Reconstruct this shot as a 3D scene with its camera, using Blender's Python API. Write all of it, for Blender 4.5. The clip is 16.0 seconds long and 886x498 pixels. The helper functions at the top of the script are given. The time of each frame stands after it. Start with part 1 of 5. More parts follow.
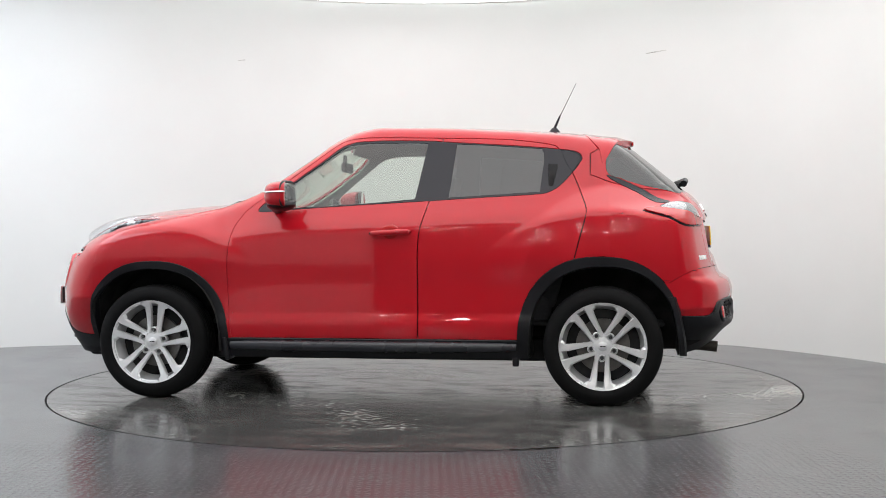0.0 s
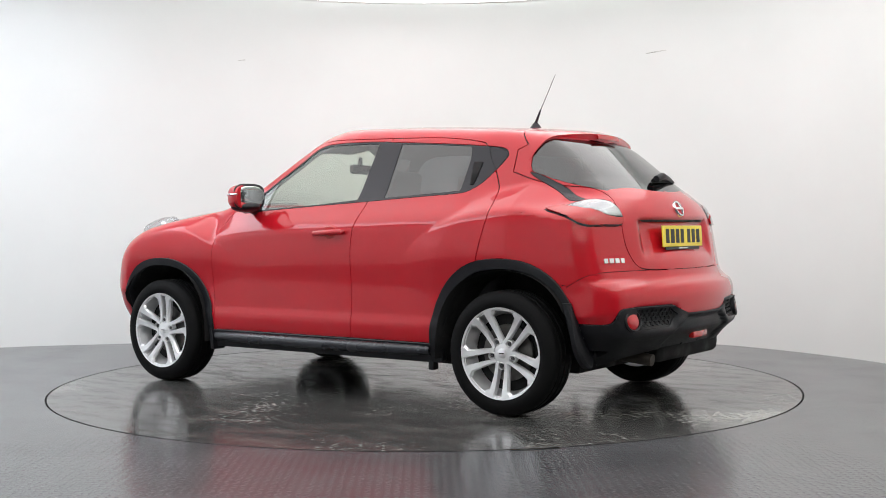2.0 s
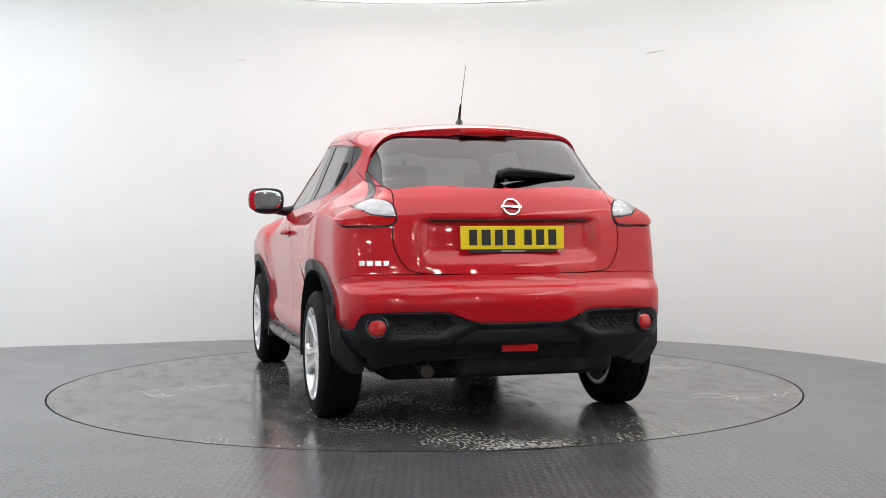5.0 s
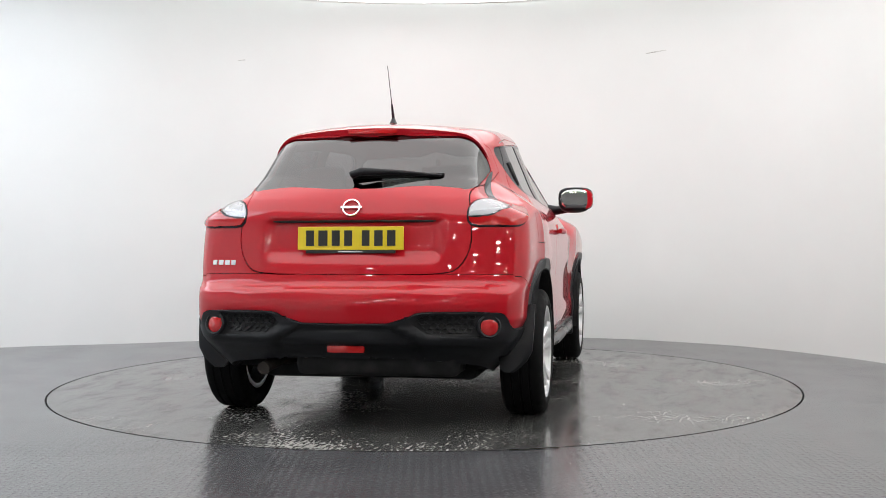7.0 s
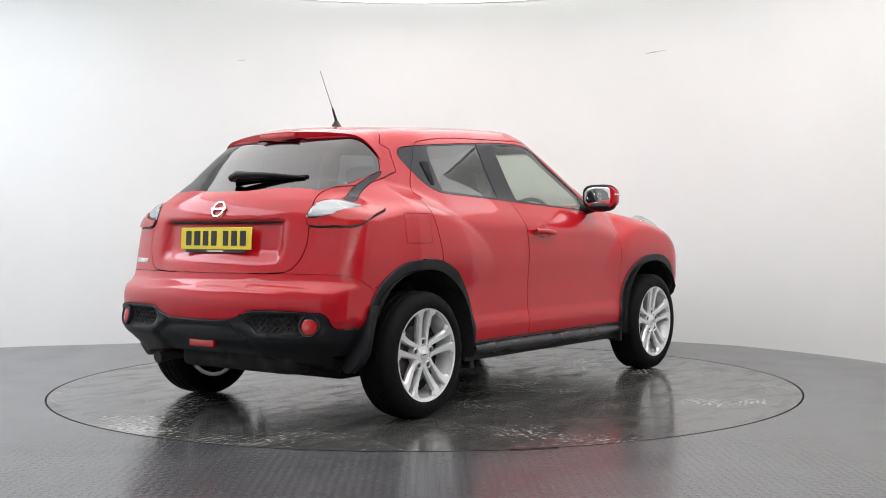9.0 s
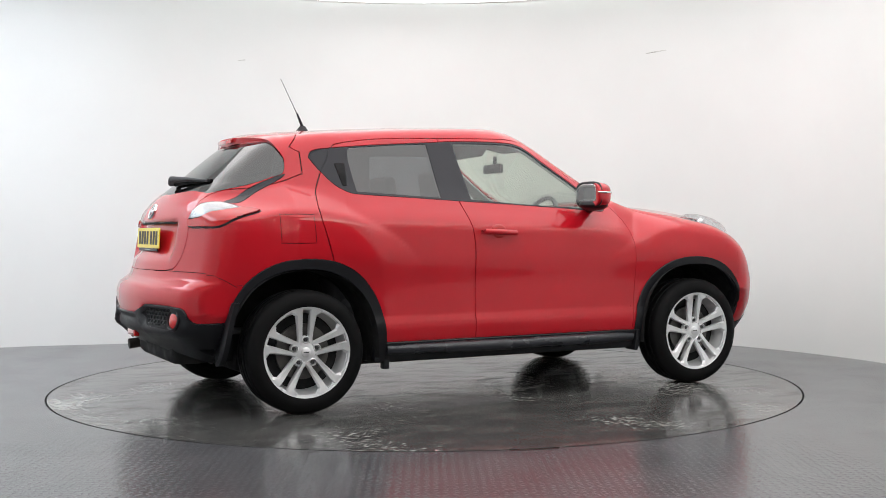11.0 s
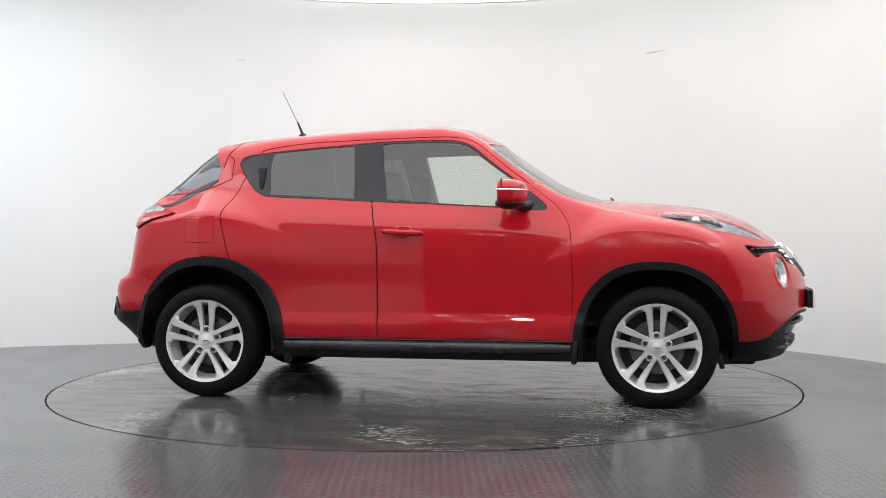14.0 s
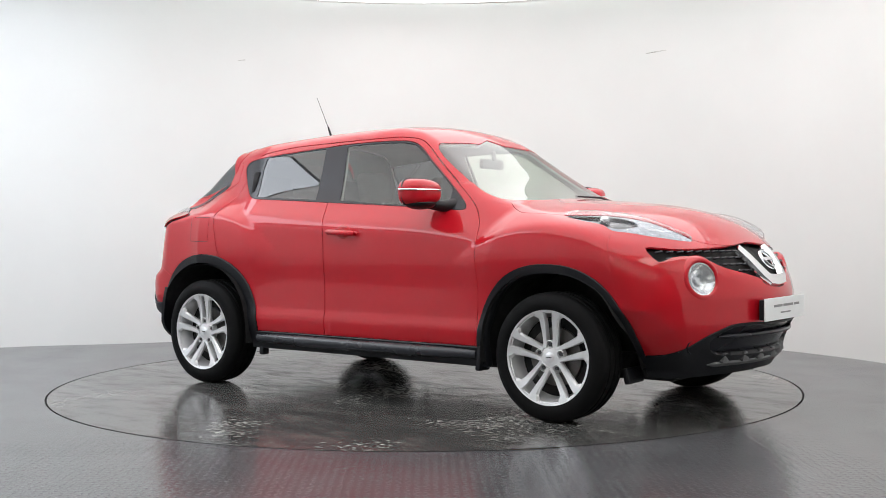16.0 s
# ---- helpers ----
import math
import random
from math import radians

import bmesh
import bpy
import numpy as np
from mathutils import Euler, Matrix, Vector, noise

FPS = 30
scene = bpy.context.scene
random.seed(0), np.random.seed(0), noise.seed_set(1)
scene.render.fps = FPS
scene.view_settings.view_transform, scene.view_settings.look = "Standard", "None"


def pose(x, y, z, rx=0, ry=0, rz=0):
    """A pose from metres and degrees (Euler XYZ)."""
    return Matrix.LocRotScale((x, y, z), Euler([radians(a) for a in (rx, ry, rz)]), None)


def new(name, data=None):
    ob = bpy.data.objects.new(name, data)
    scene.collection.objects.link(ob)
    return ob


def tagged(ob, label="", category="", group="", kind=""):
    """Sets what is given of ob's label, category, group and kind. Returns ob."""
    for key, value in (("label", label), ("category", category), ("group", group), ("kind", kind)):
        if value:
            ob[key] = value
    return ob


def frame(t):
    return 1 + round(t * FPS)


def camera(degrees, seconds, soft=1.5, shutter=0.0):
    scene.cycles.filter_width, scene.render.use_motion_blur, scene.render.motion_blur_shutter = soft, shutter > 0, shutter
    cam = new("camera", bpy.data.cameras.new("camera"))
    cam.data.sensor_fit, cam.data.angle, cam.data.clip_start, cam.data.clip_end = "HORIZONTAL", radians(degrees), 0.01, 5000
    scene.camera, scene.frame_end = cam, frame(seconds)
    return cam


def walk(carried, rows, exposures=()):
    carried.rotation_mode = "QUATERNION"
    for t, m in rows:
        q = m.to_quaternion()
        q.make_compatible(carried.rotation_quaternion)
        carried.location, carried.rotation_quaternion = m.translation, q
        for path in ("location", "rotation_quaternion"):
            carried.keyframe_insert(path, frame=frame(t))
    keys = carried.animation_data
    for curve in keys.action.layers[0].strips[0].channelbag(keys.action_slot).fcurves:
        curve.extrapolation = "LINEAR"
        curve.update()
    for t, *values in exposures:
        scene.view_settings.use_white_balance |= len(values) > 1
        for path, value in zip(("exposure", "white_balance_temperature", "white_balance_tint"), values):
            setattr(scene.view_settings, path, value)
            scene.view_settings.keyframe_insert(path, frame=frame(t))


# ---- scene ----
# ---- camera, light ----
cam = camera(42.5, 16.0, soft=0.8)
EYE = pose(0, -7.093, 0.949, 90 - 0.99, 0, -0.87) @ pose(0, 0, 0, 0, 0, -0.25)
walk(cam, [(0, EYE), (16, EYE)])
world = bpy.data.worlds.new("studio_dark")
scene.world = world
world.use_nodes = True
world.node_tree.nodes["Background"].inputs[0].default_value = (0.5, 0.5, 0.52, 1)
world.node_tree.nodes["Background"].inputs[1].default_value = 0.02
# ---- materials ----
def material(name, color, rough=0.5, metal=0.0, coat=0.0, spec=0.5, noise_amount=0.0, noise_scale=8.0, bump=0.0, bump_scale=60.0, emit=None, strength=0.0):
    m = bpy.data.materials.new(name)
    m.use_nodes = True
    nt = m.node_tree
    b = nt.nodes["Principled BSDF"]
    b.inputs["Base Color"].default_value = (*color, 1)
    b.inputs["Roughness"].default_value = rough
    b.inputs["Metallic"].default_value = metal
    b.inputs["Coat Weight"].default_value = coat
    b.inputs["Coat Roughness"].default_value = 0.018
    b.inputs["Specular IOR Level"].default_value = spec
    co = nt.nodes.new("ShaderNodeTexCoord")
    if noise_amount:
        n = nt.nodes.new("ShaderNodeTexNoise")
        n.inputs["Scale"].default_value, n.inputs["Detail"].default_value = noise_scale, 6
        nt.links.new(co.outputs["Object"], n.inputs["Vector"])
        r = nt.nodes.new("ShaderNodeMapRange")
        r.inputs["To Min"].default_value, r.inputs["To Max"].default_value = 1 - noise_amount, 1 + noise_amount
        r.inputs["From Min"].default_value, r.inputs["From Max"].default_value = 0.3, 0.7
        nt.links.new(n.outputs["Fac"], r.inputs["Value"])
        mul = nt.nodes.new("ShaderNodeVectorMath")
        mul.operation = "SCALE"
        mul.inputs[0].default_value = color
        nt.links.new(r.outputs["Result"], mul.inputs["Scale"])
        nt.links.new(mul.outputs["Vector"], b.inputs["Base Color"])
        rr = nt.nodes.new("ShaderNodeMath")
        rr.operation = "MULTIPLY"
        rr.inputs[1].default_value = rough
        nt.links.new(r.outputs["Result"], rr.inputs[0])
        nt.links.new(rr.outputs[0], b.inputs["Roughness"])
    if bump:
        n2 = nt.nodes.new("ShaderNodeTexNoise")
        n2.inputs["Scale"].default_value, n2.inputs["Detail"].default_value = bump_scale, 4
        nt.links.new(co.outputs["Object"], n2.inputs["Vector"])
        bp = nt.nodes.new("ShaderNodeBump")
        bp.inputs["Strength"].default_value, bp.inputs["Distance"].default_value = 1.0, bump
        nt.links.new(n2.outputs["Fac"], bp.inputs["Height"])
        nt.links.new(bp.outputs["Normal"], b.inputs["Normal"])
    if emit:
        b.inputs["Emission Color"].default_value = (*emit, 1)
        b.inputs["Emission Strength"].default_value = strength
    return m


def glass_material(name, tint, gloss=0.015, low=0.09):
    """A thin pane: it lets tinted light straight through and mirrors by Fresnel."""
    m = bpy.data.materials.new(name)
    m.use_nodes = True
    nt = m.node_tree
    nt.nodes.remove(nt.nodes["Principled BSDF"])
    tr, gl, mix, fr = (nt.nodes.new(k) for k in ("ShaderNodeBsdfTransparent", "ShaderNodeBsdfGlossy", "ShaderNodeMixShader", "ShaderNodeLayerWeight"))
    tr.inputs["Color"].default_value = (*tint, 1)
    gl.inputs["Roughness"].default_value = gloss
    fr.inputs["Blend"].default_value = 0.5
    pw, am = nt.nodes.new("ShaderNodeMath"), nt.nodes.new("ShaderNodeMapRange")
    pw.operation, pw.inputs[1].default_value = "POWER", 4.0
    am.inputs["To Min"].default_value, am.inputs["To Max"].default_value = low, 0.95
    nt.links.new(fr.outputs["Facing"], pw.inputs[0])
    nt.links.new(pw.outputs[0], am.inputs["Value"])
    nt.links.new(am.outputs[0], mix.inputs[0])
    nt.links.new(tr.outputs[0], mix.inputs[1])
    nt.links.new(gl.outputs[0], mix.inputs[2])
    nt.links.new(mix.outputs[0], nt.nodes["Material Output"].inputs["Surface"])
    return m


PAINT = material("red_car_paint", (0.465, 0.0055, 0.0145), rough=0.36, coat=0.9, spec=0.10, noise_amount=0.04, noise_scale=3.0)
PLASTIC = material("black_grained_plastic", (0.0075, 0.008, 0.0105), rough=0.42, spec=0.33, bump=0.0004, bump_scale=420, noise_amount=0.12, noise_scale=6)
GLOSS_BLACK = material("gloss_black", (0.016, 0.016, 0.022), rough=0.22, spec=0.35)
SILL = material("satin_black_step", (0.02, 0.021, 0.027), rough=0.28, noise_amount=0.1, noise_scale=5)
RUBBER = material("tyre_rubber", (0.007, 0.007, 0.0075), rough=0.66, spec=0.10, noise_amount=0.25, noise_scale=20, bump=0.0006, bump_scale=160)
ALLOY = material("silver_alloy", (0.80, 0.805, 0.82), rough=0.30, metal=0.55, coat=0.4, noise_amount=0.06, noise_scale=12)
DARK_METAL = material("dark_barrel", (0.10, 0.10, 0.105), rough=0.45, metal=0.7, noise_amount=0.3, noise_scale=14)
DISC = material("brake_disc", (0.14, 0.135, 0.13), rough=0.45, metal=0.9, noise_amount=0.3, noise_scale=18)
CHROME = material("chrome", (0.82, 0.83, 0.85), rough=0.08, metal=1.0)
LINING = material("pale_grey_headlining", (0.42, 0.42, 0.41), rough=0.9, noise_amount=0.08, noise_scale=30)
TRIM = material("charcoal_interior", (0.035, 0.036, 0.04), rough=0.7, noise_amount=0.15, noise_scale=14)
SEAT = material("charcoal_seat_cloth", (0.05, 0.05, 0.056), rough=0.95, noise_amount=0.25, noise_scale=60, bump=0.001, bump_scale=220)
UNDER = material("black_underbody", (0.008, 0.008, 0.009), rough=0.85, noise_amount=0.3, noise_scale=9)
CLEAR_GLASS = glass_material("clear_green_glass", (0.75, 0.80, 0.76))
DARK_GLASS = glass_material("privacy_glass", (0.075, 0.08, 0.09), low=0.11)
SCREEN_GLASS = glass_material("windscreen_glass", (0.76, 0.82, 0.72), low=0.15)
LENS_CLEAR = glass_material("clear_lamp_lens", (0.92, 0.93, 0.94), low=0.05)
LENS_RED = material("red_lamp_lens", (0.50, 0.006, 0.008), rough=0.08, coat=1.0)
SILVER = material("silver_reflector", (0.36, 0.38, 0.41), rough=0.26, metal=0.8, noise_amount=0.2, noise_scale=25)
BOWL = material("bright_lamp_bowl", (0.70, 0.71, 0.73), rough=0.15, metal=0.75, bump=0.004, bump_scale=38)
TAIL_SILVER = material("grey_lamp_housing", (0.45, 0.45, 0.46), rough=0.24, metal=0.7, bump=0.001, bump_scale=60)
LENS_AND_SHADE_RED = material("deep_red_lens_and_cup_shade", (0.42, 0.004, 0.006), rough=0.12, coat=0.4)
LAMP_DARK = material("smoked_lamp_housing", (0.03, 0.03, 0.034), rough=0.2, coat=0.6)
YELLOW = material("yellow_plate", (0.80, 0.62, 0.012), rough=0.32, coat=0.3, noise_amount=0.03, noise_scale=10)
WHITE_PLATE = material("white_plate", (0.80, 0.81, 0.82), rough=0.35, noise_amount=0.03, noise_scale=10)
INK = material("black_ink", (0.015, 0.015, 0.015), rough=0.5)
GREY_INK = material("grey_ink", (0.25, 0.25, 0.26), rough=0.5)
BADGE_WHITE = material("bright_lettering", (0.85, 0.85, 0.86), rough=0.2, metal=0.6)
MIRROR = material("mirror_glass", (0.88, 0.89, 0.90), rough=0.01, metal=1.0)
RUST = material("exhaust_steel", (0.05, 0.043, 0.038), rough=0.6, metal=0.5, noise_amount=0.4, noise_scale=25)
# ---- the car's body as one smooth solid: side, top, nose and tail surfaces blended ----
def curve(pairs):
    """A smooth curve through (place, value) pairs, as a function of numpy arrays."""
    xs = np.array([q[0] for q in pairs], float)
    ys = np.array([q[1] for q in pairs], float)
    h = np.diff(xs)
    s = np.diff(ys) / h
    m = np.empty(len(xs))
    m[0], m[-1] = s[0], s[-1]
    for i in range(1, len(xs) - 1):
        m[i] = 0 if s[i - 1] * s[i] <= 0 else (h[i - 1] + h[i]) / (h[i - 1] / s[i - 1] + h[i] / s[i])

    def value(x):
        x = np.clip(np.asarray(x, float), xs[0], xs[-1])
        i = np.clip(np.searchsorted(xs, x) - 1, 0, len(xs) - 2)
        t = (x - xs[i]) / h[i]
        return (ys[i] * (1 + 2 * t) * (1 - t) ** 2 + m[i] * h[i] * t * (1 - t) ** 2
                + ys[i + 1] * t * t * (3 - 2 * t) + m[i + 1] * h[i] * t * t * (t - 1))
    return value


def soft_min(a, b, k):
    d = np.clip(0.5 + 0.5 * (b - a) / k, 0, 1)
    return b + (a - b) * d - k * d * (1 - d)


def soft_max(a, b, k):
    return -soft_min(-a, -b, k)


TOP = curve([(-2.1, 0.86), (-1.93, 1.0), (-1.82, 1.13), (-1.73, 1.19), (-1.63, 1.265), (-1.50, 1.37), (-1.40, 1.444), (-1.30, 1.49), (-1.13, 1.513),
             (-0.95, 1.528), (-0.70, 1.544), (-0.35, 1.561), (0.0, 1.568), (0.14, 1.550), (0.25, 1.508), (0.35, 1.446), (0.53, 1.320),
             (0.70, 1.212), (0.85, 1.150), (0.95, 1.122), (1.05, 1.110), (1.23, 1.098), (1.44, 1.078), (1.60, 1.050), (1.75, 1.0), (1.90, 0.90), (2.1, 0.74)])
CROWN = curve([(-2.1, 0.18), (-1.4, 0.22), (-1.0, 0.145), (0.0, 0.13), (0.25, 0.15), (0.5, 0.13), (0.9, 0.12), (1.3, 0.16), (1.8, 0.22), (2.1, 0.1)])
NOSE = curve([(0.15, 1.93), (0.22, 1.97), (0.30, 2.02), (0.40, 2.075), (0.50, 2.102), (0.60, 2.102), (0.70, 2.082), (0.80, 2.045), (0.88, 1.99), (0.95, 1.90), (1.02, 1.78), (1.1, 1.6), (1.6, 1.3)])
TAIL = curve([(0.15, -1.82), (0.30, -1.89), (0.36, -1.935), (0.40, -1.975), (0.435, -2.012), (0.47, -2.014), (0.50, -2.006), (0.60, -2.01), (0.655, -1.995), (0.70, -1.935), (0.76, -1.915), (0.84, -1.90), (0.95, -1.88),
              (1.05, -1.855), (1.13, -1.825), (1.20, -1.765), (1.3, -1.66), (1.6, -1.3)])
WIDE = curve([(-2.05, 0.78), (-1.7, 0.828), (-1.27, 0.848), (-0.8, 0.840), (-0.5, 0.838), (0.5, 0.838), (0.8, 0.840), (1.27, 0.848), (1.7, 0.812), (2.1, 0.76)])
LOWER = curve([(0.15, -0.07), (0.27, -0.04), (0.36, -0.008), (0.43, 0.0), (0.50, -0.012), (0.62, -0.012), (0.80, 0.0), (0.92, -0.004), (1.05, -0.02), (1.3, -0.10)])
WAIST_Y = curve([(-2.0, 0.565), (-1.5, 0.600), (-1.3, 0.630), (-1.2, 0.654), (-0.9, 0.715), (-0.4, 0.722), (0.3, 0.722), (0.7, 0.705), (1.1, 0.67), (2.0, 0.6)])
WAIST_Z = curve([(-2.0, 1.105), (-1.6, 1.12), (-1.4, 1.143), (-1.2, 1.160), (-0.9, 1.15), (-0.4, 1.126), (0.3, 1.10), (0.7, 1.085), (1.1, 1.04), (2.0, 0.98)])


def side_width(x, z):
    low = WIDE(x) + LOWER(z)
    wy, wz = WAIST_Y(x), WAIST_Z(x)
    shoulder = wy + (wz - z) * (0.80 + 1.30 * np.clip((-1.0 - x) / 0.35, 0, 1))
    house = wy - (0.40 + 0.13 * np.clip((x + 0.1) / 0.4, 0, 1)) * (z - wz)
    up = soft_max(shoulder, house, 0.035)
    w = soft_min(low, up, 0.035)
    # haunches over the wheels: a crisp crest, near upright below it and falling away above
    for cx, cz, r, peak, out, ahead, behind in ((1.28, 0.40, 0.572, 0.860, 1.2, 0.85, 0.71), (-1.25, 0.43, 0.616, 0.853, 1.35, 0.77, 0.93)):
        d = np.hypot((x - cx) * np.where(x > cx, ahead, behind), z - cz) - r
        h = peak + np.minimum(LOWER(z), 0) * 0.6 - out * (0.5 * d + np.sqrt(0.25 * d * d + 0.007 ** 2)) - 0.10 * np.maximum(np.hypot(x - cx, 0.6 * (z - cz)) - 0.45, 0)
        h = h + 0.020 * (1 - np.exp(np.minimum(d, 0) / 0.10)) - 0.25 * np.maximum(-1.3 - x, 0)
        low_part = np.clip((0.86 - z) / 0.34, 0, 1)
        h = h - 0.045 * low_part * low_part * (3 - 2 * low_part)
        w = soft_max(w, h, 0.02)
    # the lower corners of both bumpers tuck in
    ends = np.clip((np.abs(x) - 1.42) / 0.24, 0, 1) * np.where(x > 0, 0.175, 0.15)
    return w - ends * np.clip((np.where(x > 0, 0.57, 0.52) - z) / 0.26, 0, 1.2)


def solid(q):
    """Positive inside the body, in about metres."""
    x, y, z = q[:, 0], np.abs(q[:, 1]), q[:, 2]
    side = (side_width(x, z) - y) * 0.95
    top = (TOP(x) - CROWN(x) * y * y - z) * 0.85
    nose = (NOSE(z) - 0.52 * y * y - x) * 0.85
    tail = (x - TAIL(z) - (0.25 + 0.22 * np.clip((z - 1.10) / 0.12, 0, 1)) * y * y) * 0.85
    # number plate recess in the tailgate, with an overhanging grip above it
    scoop = 0.5 * (np.tanh((0.425 - y) / 0.025) + 1) * 0.25 * (np.tanh((z - 0.815) / 0.03) + 1) * (np.tanh((0.992 - z) / 0.012) + 1) * (x < -1.5)
    tail = tail - 0.032 * scoop
    # shallow pockets for the bumper inserts above a ledge
    pocket = 0.25 * (np.tanh((y - 0.33) / 0.02) + 1) * (np.tanh((0.62 - y) / 0.02) + 1) * 0.25 * (np.tanh((z - 0.462) / 0.008) + 1) * (np.tanh((0.556 - z) / 0.01) + 1) * (x < -1.5)
    tail = tail - 0.018 * pocket
    hollow = 0.5 * (np.tanh((0.22 + np.clip((0.5 - z) * 1.8, 0, 0.12) - y) / 0.015) + 1) * 0.25 * (np.tanh((z - 0.33) / 0.02) + 1) * (np.tanh((0.500 - z) / 0.010) + 1) * (x < -1.5)
    tail = tail - 0.024 * hollow
    f = soft_min(side, top, np.where(z > 1.2, 0.075, 0.06))
    f = soft_min(f, nose, 0.10)
    return soft_min(f, tail, 0.09)


def skin(origin, way, far=2.2):
    """Where rays from inside leave the body."""
    a, b = np.zeros(len(origin)), np.full(len(origin), far)
    for _ in range(34):
        c = 0.5 * (a + b)
        inside = solid(origin + way * c[:, None]) > 0
        a, b = np.where(inside, c, a), np.where(inside, b, c)
    return origin + way * a[:, None]


def normals(q, e=0.004):
    g = np.stack([solid(q + d) - solid(q - d) for d in np.eye(3) * e], 1)
    return -g / np.maximum(np.linalg.norm(g, axis=1, keepdims=True), 1e-9)


def hull_grid():
    """Left half of the body as a grid of points: round from nose to tail, and from below the sill up to the middle line."""
    start = []
    for i in range(64):
        start.append((1.15, math.radians(90 * i / 64)))
    for i in range(130):
        start.append((1.15 - 2.40 * i / 130, math.radians(90)))
    for i in range(65):
        start.append((-1.25, math.radians(90 + 90 * i / 64)))
    up = [math.radians(-52 + 142 * j / 120) for j in range(121)]
    o = np.array([(x, 0.0, 0.78) for x, _ in start for _ in up])
    w = np.array([(math.cos(e) * math.cos(a), math.cos(e) * math.sin(a), math.sin(e)) for _, a in start for e in up])
    return skin(o, w), len(start), len(up)
# ---- helpers for things and parts ----
def mesh_of(name, bm, mat, smooth=True, angle=40):
    me = bpy.data.meshes.new(name)
    bmesh.ops.recalc_face_normals(bm, faces=bm.faces)
    for f in bm.faces:
        f.smooth = smooth
    if smooth:
        for e in bm.edges:
            if len(e.link_faces) == 2 and e.calc_face_angle(0) > radians(angle):
                e.smooth = False
    bm.to_mesh(me)
    bm.free()
    me.materials.append(mat)
    return me


def part(name, bm, mat, parent, label="", at=None, smooth=True, angle=40):
    ob = new(name, mesh_of(name, bm, mat, smooth, angle))
    ob.parent = parent
    if at is not None:
        ob.matrix_basis = at
    if label:
        ob["label"] = label
    return ob


def box(bm, size, at=(0, 0, 0), bevel=0.0, segments=2, turn=None):
    r = bmesh.ops.create_cube(bm, size=1.0)
    vs = r["verts"]
    bmesh.ops.scale(bm, vec=size, verts=vs)
    if bevel:
        es = list({e for v in vs for e in v.link_edges})
        g = bmesh.ops.bevel(bm, geom=es, offset=bevel, segments=segments, profile=0.6, affect="EDGES")
        vs = list({v for f in g["faces"] for v in f.verts} | {v for v in vs if v.is_valid})
    if turn is not None:
        bmesh.ops.rotate(bm, verts=vs, cent=(0, 0, 0), matrix=turn)
    bmesh.ops.translate(bm, verts=vs, vec=at)
    return vs


def lathe(bm, profile, segments=64, axis="y", closed=False):
    """Turns (radius, along) pairs about the y axis."""
    rings = []
    for i in range(segments):
        a = 2 * math.pi * i / segments
        rings.append([bm.verts.new((r * math.cos(a), h, r * math.sin(a))) for r, h in profile])
    n = len(profile)
    for i in range(segments):
        p, q = rings[i], rings[(i + 1) % segments]
        for j in range(n if closed else n - 1):
            bm.faces.new((p[j], p[(j + 1) % n], q[(j + 1) % n], q[j]))


def tube(bm, path, radius, sides=8):
    rings = []
    for i, c in enumerate(path):
        c = Vector(c)
        d = (Vector(path[min(i + 1, len(path) - 1)]) - Vector(path[max(i - 1, 0)])).normalized()
        a = d.orthogonal().normalized()
        b = d.cross(a)
        r = radius[i] if isinstance(radius, (list, tuple)) else radius
        rings.append([bm.verts.new(c + (a * math.cos(t) + b * math.sin(t)) * r) for t in (2 * math.pi * k / sides for k in range(sides))])
    for p, q in zip(rings, rings[1:]):
        for k in range(sides):
            bm.faces.new((p[k], p[(k + 1) % sides], q[(k + 1) % sides], q[k]))
    bm.faces.new(rings[0])
    bm.faces.new(rings[-1][::-1])


def rounded(points, steps=5, closed=True):
    """A Catmull-Rom curve through plan points, for soft outlines."""
    out, n = [], len(points)
    for i in range(n if closed else n - 1):
        if closed:
            a, b, c, d = (np.array(points[(i + k) % n], float) for k in (-1, 0, 1, 2))
        else:
            a, b, c, d = (np.array(points[min(max(i + k, 0), n - 1)], float) for k in (-1, 0, 1, 2))
        for s in range(steps):
            t = s / steps
            out.append(tuple(0.5 * (2 * b + (c - a) * t + (2 * a - 5 * b + 4 * c - d) * t * t + (3 * b - a - 3 * c + d) * t ** 3)))
    if not closed:
        out.append(tuple(points[-1]))
    return out


# ---- cutting the skin into panels ----
VIEWS = {  # two axes in which an outline is drawn, and the way it looks from
    "side": ((1, 0, 0), (0, 0, 1), (0, 1, 0)),
    "rear": ((0, 1, 0), (0, 0, 1), (-1, 0, 0)),
    "nose": ((0, 1, 0), (0, 0, 1), (1, 0, 0)),
    "above": ((1, 0, 0), (0, 1, 0), (0, 0, 1)),
    "quarter": ((0.7071, 0.7071, 0), (0, 0, 1), (-0.7071, 0.7071, 0)),
}


